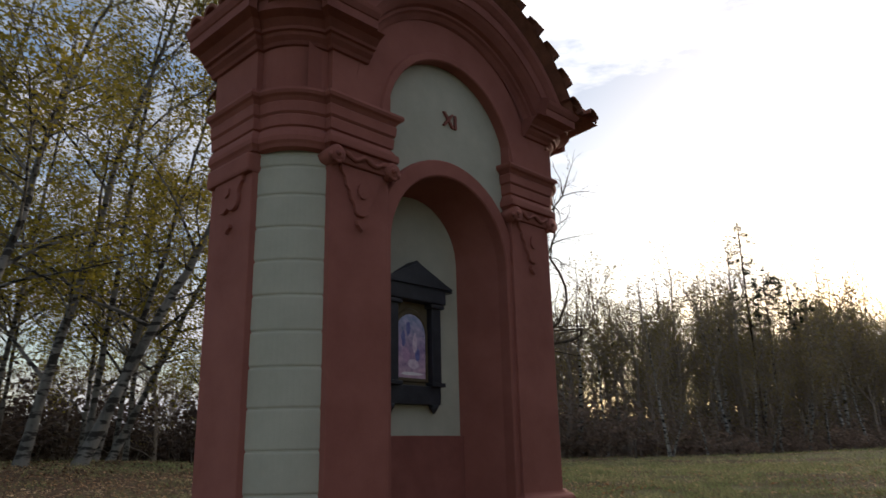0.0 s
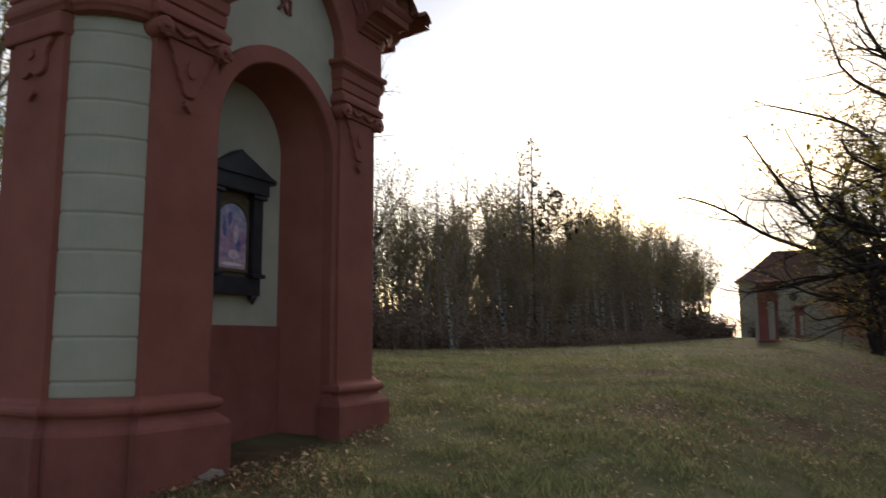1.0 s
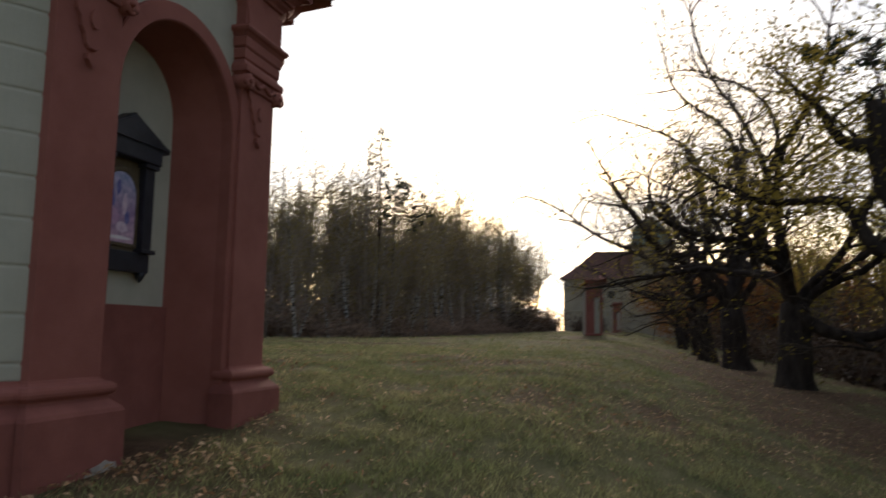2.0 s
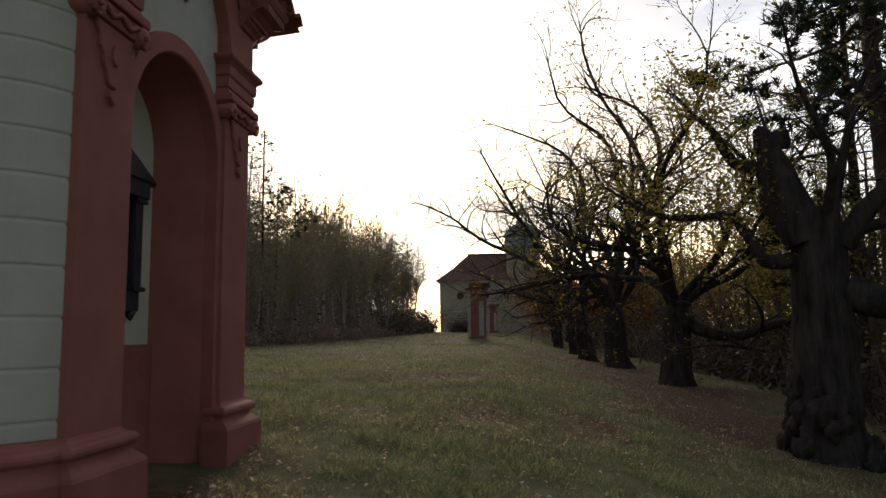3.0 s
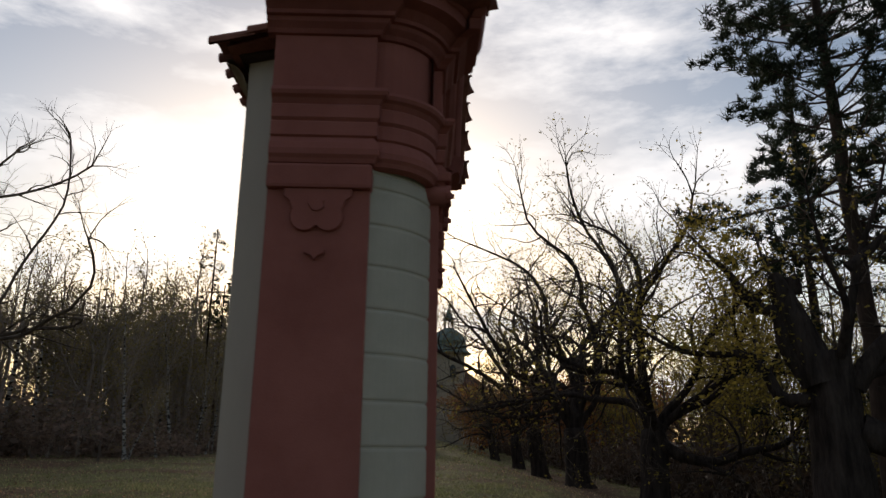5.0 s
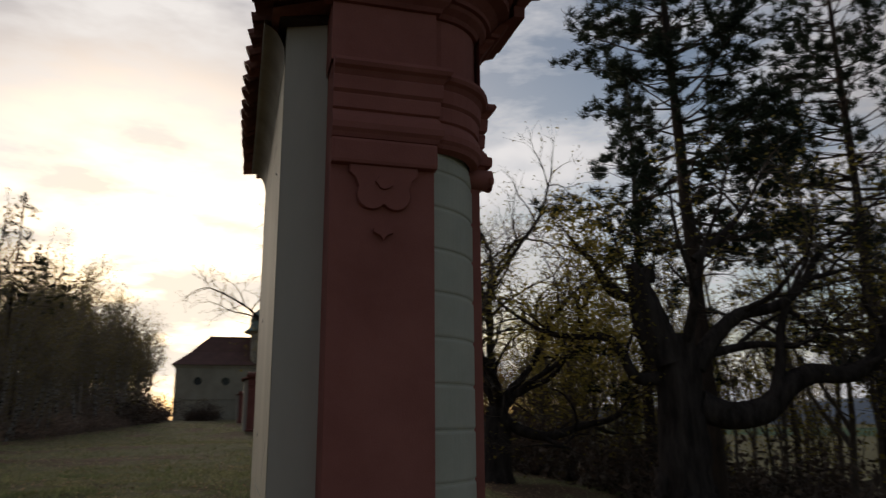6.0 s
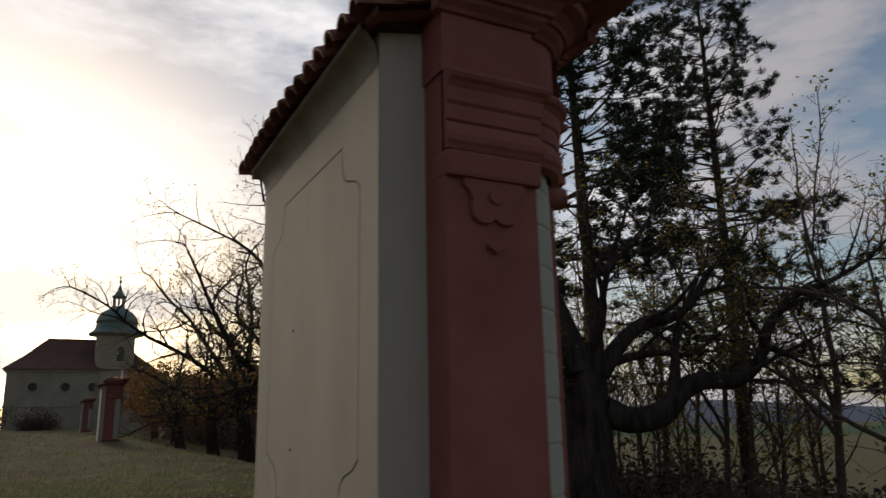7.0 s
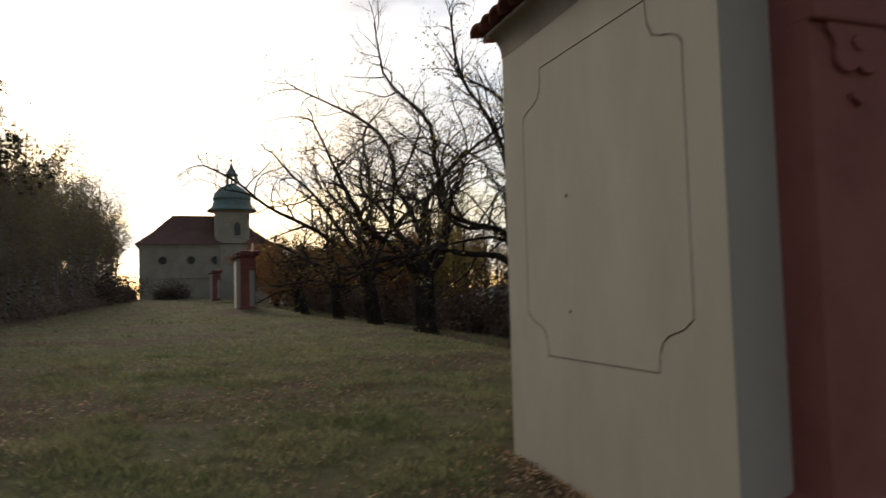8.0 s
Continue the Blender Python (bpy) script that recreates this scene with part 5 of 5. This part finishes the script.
# ---- woodland along the north side ----
def build_wood():
    wr = random.Random(123)
    kinds = []
    for k in range(7):
        h = (10.5, 12.0, 9.0, 11.0, 8.0, 12.5, 9.5)[k]
        tr, rng = sapling(200 + k, h, 0.09 + 0.006 * h)
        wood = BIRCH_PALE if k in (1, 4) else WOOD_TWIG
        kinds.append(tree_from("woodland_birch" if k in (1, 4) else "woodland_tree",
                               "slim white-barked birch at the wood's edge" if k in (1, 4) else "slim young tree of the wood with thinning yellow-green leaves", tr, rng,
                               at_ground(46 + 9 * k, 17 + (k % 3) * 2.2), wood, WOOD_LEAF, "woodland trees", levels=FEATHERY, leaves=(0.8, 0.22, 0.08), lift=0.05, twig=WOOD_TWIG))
    count = 0
    while count < 260:
        x = wr.uniform(34, 138)
        y = 15.2 + wr.random() ** 1.3 * 34 + max(0, (46 - x)) * 0.25
        copy_thing(wr.choice(kinds), at_ground(x, y, -0.1, wr.uniform(0, 360), wr.uniform(0.85, 1.2) * (1.0 + 0.0055 * (x - 40))))
        count += 1
    # the near part that shows beyond the chapel
    for k in range(60):
        x, y = wr.uniform(24, 42), wr.uniform(22, 46)
        copy_thing(wr.choice(kinds), at_ground(x, y, -0.1, wr.uniform(0, 360), wr.uniform(0.75, 1.1)))
    for k in range(46):
        x, y = wr.uniform(-9, 24), wr.uniform(24, 48)
        copy_thing(wr.choice(kinds), at_ground(x, y, -0.1, wr.uniform(0, 360), wr.uniform(0.55, 0.9)))
    for x, y, k, s, tilt in ((30.3, 14.2, 1, 0.62, -4), (30.4, 14.1, 4, 0.45, 24), (41.1, 14.2, 4, 0.7, 7), (43.4, 14.2, 4, 0.6, 18), (44.9, 14.2, 1, 0.6, 2), (49.9, 14.2, 4, 0.75, 8), (63.7, 14.2, 1, 0.7, -3),
                             (34.5, 14.2, 4, 0.5, -8), (41.0, 15.6, 1, 0.8, -5), (45.5, 15.4, 4, 0.95, 4), (52.0, 15.2, 4, 1.0, 10), (55.5, 14.6, 4, 0.8, 5), (62, 15.3, 1, 0.9, -4)):
        copy_thing(kinds[k], at_ground(x, y, -0.05, 0, s) @ Matrix.Rotation(radians(tilt), 4, "X") @ Matrix.Rotation(wr.uniform(0, 6.28), 4, "Z"))
    build_pine("edge_pine", "tall thin pine standing above the wood", 51, 15.6, 0.09, at_ground(45.2, 15.2), 0.66, 0.085, 0.3, gap=(0.6, 0.85), tip=0.25, needles=15, whorl=(3, 4))
    build_pine("edge_pine", "broad-topped pine above the wood", 52, 12.4, 0.10, at_ground(49.4, 15.6), 0.72, 0.20, 0.6, needles=24)


build_wood()


def thicket(name, label, area, n, h, seed, spread, mat, size=0.16, per=34):
    """Undergrowth: many thin upright shoots with dry leaves, as one mass."""
    rg = random.Random(seed)
    lines, tips = [], []
    for k in range(n):
        x, y = area(rg)
        hh = h * rg.uniform(0.35, 1.1) * (0.75 + 0.8 * noise.noise((x * 0.17, y * 0.17, 3.0)) + 0.15)
        base = Vector((x, y, ground_z(x, y) - 0.1))
        for q in range(3):
            pts, radii = wander(rg, base, Vector((rg.gauss(0, 0.35), rg.gauss(0, 0.35), 1)), hh, 0.018, 0.004, 0.12, 0.0, 0.5)
            lines.append((pts, radii, 3))
            tips += [pts[-1], pts[len(pts) // 2], pts[len(pts) // 3]]
    v, f = rings_mesh(lines)
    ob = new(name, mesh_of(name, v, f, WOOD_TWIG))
    tagged(ob, label, "undergrowth", kind="stuff")
    v, f = leaf_cloud(tips, max(1, per // 12), spread, size, rg)
    put_part("leaves", np_mesh("leaves", v, f, mat), ob)


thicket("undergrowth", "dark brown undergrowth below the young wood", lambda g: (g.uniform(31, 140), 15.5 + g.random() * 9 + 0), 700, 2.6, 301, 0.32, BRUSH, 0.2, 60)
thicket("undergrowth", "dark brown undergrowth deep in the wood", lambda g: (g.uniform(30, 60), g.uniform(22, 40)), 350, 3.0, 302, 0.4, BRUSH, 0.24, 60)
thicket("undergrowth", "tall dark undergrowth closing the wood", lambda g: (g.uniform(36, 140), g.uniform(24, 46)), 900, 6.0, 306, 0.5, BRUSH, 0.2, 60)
thicket("brushwood", "brown brushwood on the falling bank", lambda g: (g.uniform(14, 110), g.uniform(-24, -11.5)), 1000, 2.6, 303, 0.34, HEDGE, 0.15, 60)
thicket("brushwood", "tall brown brush behind the avenue", lambda g: (g.uniform(24, 120), g.uniform(-17, -10.5)), 700, 3.6, 311, 0.4, HEDGE, 0.16, 60)
thicket("brushwood", "tangled brown brush below the old oak", lambda g: (g.uniform(-3, 30), g.uniform(-32, -11.0)), 900, 2.0, 307, 0.34, HEDGE, 0.12, 72)
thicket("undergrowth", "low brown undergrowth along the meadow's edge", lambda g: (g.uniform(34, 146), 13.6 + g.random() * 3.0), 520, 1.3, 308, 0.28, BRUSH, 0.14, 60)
thicket("undergrowth", "brown bushes between the wood and the church", lambda g: (g.uniform(96, 152), g.uniform(13, 26)), 520, 4.2, 309, 0.5, HEDGE, 0.2, 90)
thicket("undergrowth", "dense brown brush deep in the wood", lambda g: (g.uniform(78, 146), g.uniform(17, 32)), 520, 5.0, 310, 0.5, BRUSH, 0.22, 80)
thicket("hedge", "dark bramble bank behind the birches", lambda g: (g.uniform(-10, 30), g.uniform(31, 42)), 800, 4.3, 304, 0.45, HEDGE, 0.17, 96)
thicket("hedge", "dark shrubs before the church", lambda g: (g.uniform(138, 148), g.choice((g.uniform(4.5, 9.5), g.uniform(14, 30)))), 90, 3.2, 305, 0.5, HEDGE, 0.16, 190)


# ---- birches beyond the chapel ----
def build_birches():
    rows = ((0.75, 13.3, 2.4, -0.8, 0.17), (1.75, 13.0, 5.4, -2.2, 0.19), (2.9, 15.6, 0.9, -0.9, 0.13), (3.3, 16.1, 2.4, -1.0, 0.14), (4.5, 18.3, 4.6, -2.6, 0.16),
            (-1.6, 10.9, 3.0, 0.8, 0.15), (1.6, 19.5, 1.4, 0.4, 0.13), (6.0, 21.5, 1.2, 0.2, 0.13), (-0.6, 17.0, 1.6, 0.6, 0.14), (7.5, 24.0, 0.6, 0.4, 0.14), (2.0, 24.0, 1.0, 0.3, 0.13), (4.2, 28.0, 0.8, 0.3, 0.14),
            (8.6, 20.0, 0.8, 0.5, 0.13), (0.2, 21.5, 1.0, -0.4, 0.13), (6.8, 26.5, 0.6, 0.4, 0.14))
    for k, (x, y, lx, ly, r) in enumerate(rows):
        rng = random.Random(400 + k)
        r *= 0.72
        h = rng.uniform(12.5, 15.5)
        tr = [stem(rng, (0, 0, -0.2), (lx, ly, h), r, 0.02, 0.05, 0.5, r * 0.5, 9)]
        for q in range(12):
            i = int(len(tr[0][0]) * rng.uniform(0.14, 0.9))
            a = rng.uniform(0, 2 * math.pi)
            pts, radii = wander(rng, tr[0][0][i], Vector((math.cos(a) * 0.8, math.sin(a) * 0.8, 0.75)), h * rng.uniform(0.18, 0.36), tr[0][1][i] * 0.5, 0.008, 0.08, -0.01, 0.4)
            tr.append((pts, radii, 5))
        tree_from("birch_tree", "leaning white-barked birch with thin yellow leaves", tr, rng, at_ground(x, y), BIRCH, BIRCH_LEAF, "birches beyond the chapel",
                  levels=((8, 0.25, 1.9, 0.9, 48), (6, 0.2, 1.0, 0.5, 45), (4, 0.15, 0.5, 0.3, 42)), leaves=(7, 0.26, 0.055), bend=0.10, lift=-0.02, split=True)


build_birches()


# ---- turf ----
def build_grass():
    g = np.random.default_rng(9)
    # evenly about the chapel, thinning out along the avenue
    n = 560000
    r = 2.6 + 115 * g.random(n) ** 2.7
    az = np.radians(g.uniform(5, 135, n))
    x, y = -5.0 + r * np.sin(az), -0.5 + r * np.cos(az)
    near = np.arange(n) < 260000
    x, y = np.where(near, g.normal(0.0, 6.5, n), x), np.where(near, g.normal(1.0, 6.0, n), y)
    r = np.where(near, np.hypot(x + 5, y + 0.5), r)
    tuft = np.array([0.75 * noise.noise((a * 1.1, b * 1.1, 2.0)) + 0.6 * noise.noise((a * 4.2, b * 4.2, 5.0)) for a, b in zip(x, y)])
    lit = np.array([litter_at(a, b) for a, b in zip(x, y)])
    keep = (tuft > g.uniform(-1.0, -0.12, n)) & (g.random(n) > 0.85 * lit) & ~((np.abs(x - 0.085) < 1.85) & (y > 0.02) & (y < 1.45))
    x, y, tuft, r = x[keep], y[keep], tuft[keep], r[keep]
    z = np.array([ground_z(a, b) for a, b in zip(x, y)])
    n = len(x)
    h = (0.018 + 0.042 * g.random(n)) * (1.0 + 2.0 * np.clip(tuft, -0.35, 1)) * (1 + r / 60)
    a = g.uniform(0, 2 * np.pi, n)
    lean = g.normal(0, 0.75, (n, 2)) * h[:, None]
    w = 0.0026 + 0.00042 * r
    dx, dy = np.cos(a) * w, np.sin(a) * w
    v = np.stack([np.stack([x - dx, y - dy, z - 0.01], 1), np.stack([x + dx, y + dy, z - 0.01], 1),
                  np.stack([x + lean[:, 0], y + lean[:, 1], z + h], 1)], 1).reshape(-1, 3)
    ob = new("grass", np_mesh("grass", v, np.arange(n * 3).reshape(-1, 3), GRASS))
    tagged(ob, "short autumn grass, green and straw-coloured", "grass", kind="stuff")
    # fallen leaves
    n = 120000
    r = 2.8 + 45 * g.random(n) ** 1.5
    az = np.radians(g.uniform(5, 135, n))
    x, y = -5.0 + r * np.sin(az), -0.5 + r * np.cos(az)
    near = np.arange(n) < 45000
    x, y = np.where(near, g.normal(0.0, 6.5, n), x), np.where(near, g.normal(1.0, 6.0, n), y)
    lit = np.array([litter_at(p, q) for p, q in zip(x, y)])
    keep = (g.random(n) < 0.09 + 0.6 * lit) & ~((np.abs(x - 0.085) < 1.9) & (y > 0.02) & (y < 1.45))
    x, y = x[keep], y[keep]
    # drift against the rear wall
    dxs = g.uniform(-1.2, 1.6, 420)
    x, y = np.r_[x, dxs], np.r_[y, 1.46 + np.abs(g.normal(0, 0.13, 420))]
    z = np.array([ground_z(p, q) for p, q in zip(x, y)]) + g.uniform(0.012, 0.055, len(x))
    c = np.stack([x, y, z], 1)
    n = len(c)
    d = g.normal(0, 1, (n, 3))
    d[:, 2] *= 0.35
    d /= np.linalg.norm(d, axis=1, keepdims=True)
    s = np.cross(d, np.array([0, 0, 1.0]) + g.normal(0, 0.35, (n, 3)))
    s /= np.linalg.norm(s, axis=1, keepdims=True)
    L = g.uniform(0.009, 0.034, (n, 1))
    v = np.stack([c - d * L, c + s * L * 0.55 + [0, 0, 0.008], c + d * L, c - s * L * 0.55 + [0, 0, 0.008]], 1).reshape(-1, 3)
    # deep litter under the birches, their shade put into its darker brown
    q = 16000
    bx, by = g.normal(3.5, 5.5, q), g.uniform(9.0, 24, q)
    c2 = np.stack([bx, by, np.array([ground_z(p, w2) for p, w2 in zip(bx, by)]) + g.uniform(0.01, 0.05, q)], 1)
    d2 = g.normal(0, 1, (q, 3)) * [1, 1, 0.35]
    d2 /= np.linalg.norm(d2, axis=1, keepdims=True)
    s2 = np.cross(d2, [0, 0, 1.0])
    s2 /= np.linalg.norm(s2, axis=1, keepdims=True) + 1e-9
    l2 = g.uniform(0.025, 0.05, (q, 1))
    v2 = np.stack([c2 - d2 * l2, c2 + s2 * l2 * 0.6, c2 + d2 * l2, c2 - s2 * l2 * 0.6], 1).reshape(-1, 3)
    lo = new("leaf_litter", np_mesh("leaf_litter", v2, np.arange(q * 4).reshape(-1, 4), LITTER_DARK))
    tagged(lo, "brown leaf litter under the birches, darkened for their shade", "leaves", kind="stuff")
    ob = new("fallen_leaves", np_mesh("fallen_leaves", v, np.arange(n * 4).reshape(-1, 4), LITTER))
    tagged(ob, "dry brown and yellow leaves lying on the grass", "leaves", kind="stuff")


build_grass()


# ---- small things at the meadow's edge ----
def build_post():
    post = thing("fence_post", "weathered leaning wooden post at the meadow's edge", "post", at=at_ground(26.0, 13.6, -0.05))
    put_part("shaft", bm_mesh("shaft", tube([(0, 0, 0), (0.02, 0.01, 0.45), (0.05, 0.02, 0.86)], [0.06, 0.058, 0.05], 8), TWIG), post)
    put_part("top_cut", bm_mesh("top_cut", tube([(0.05, 0.02, 0.855), (0.053, 0.02, 0.885)], [0.052, 0.030], 8), WOOD_TWIG), post)


build_post()
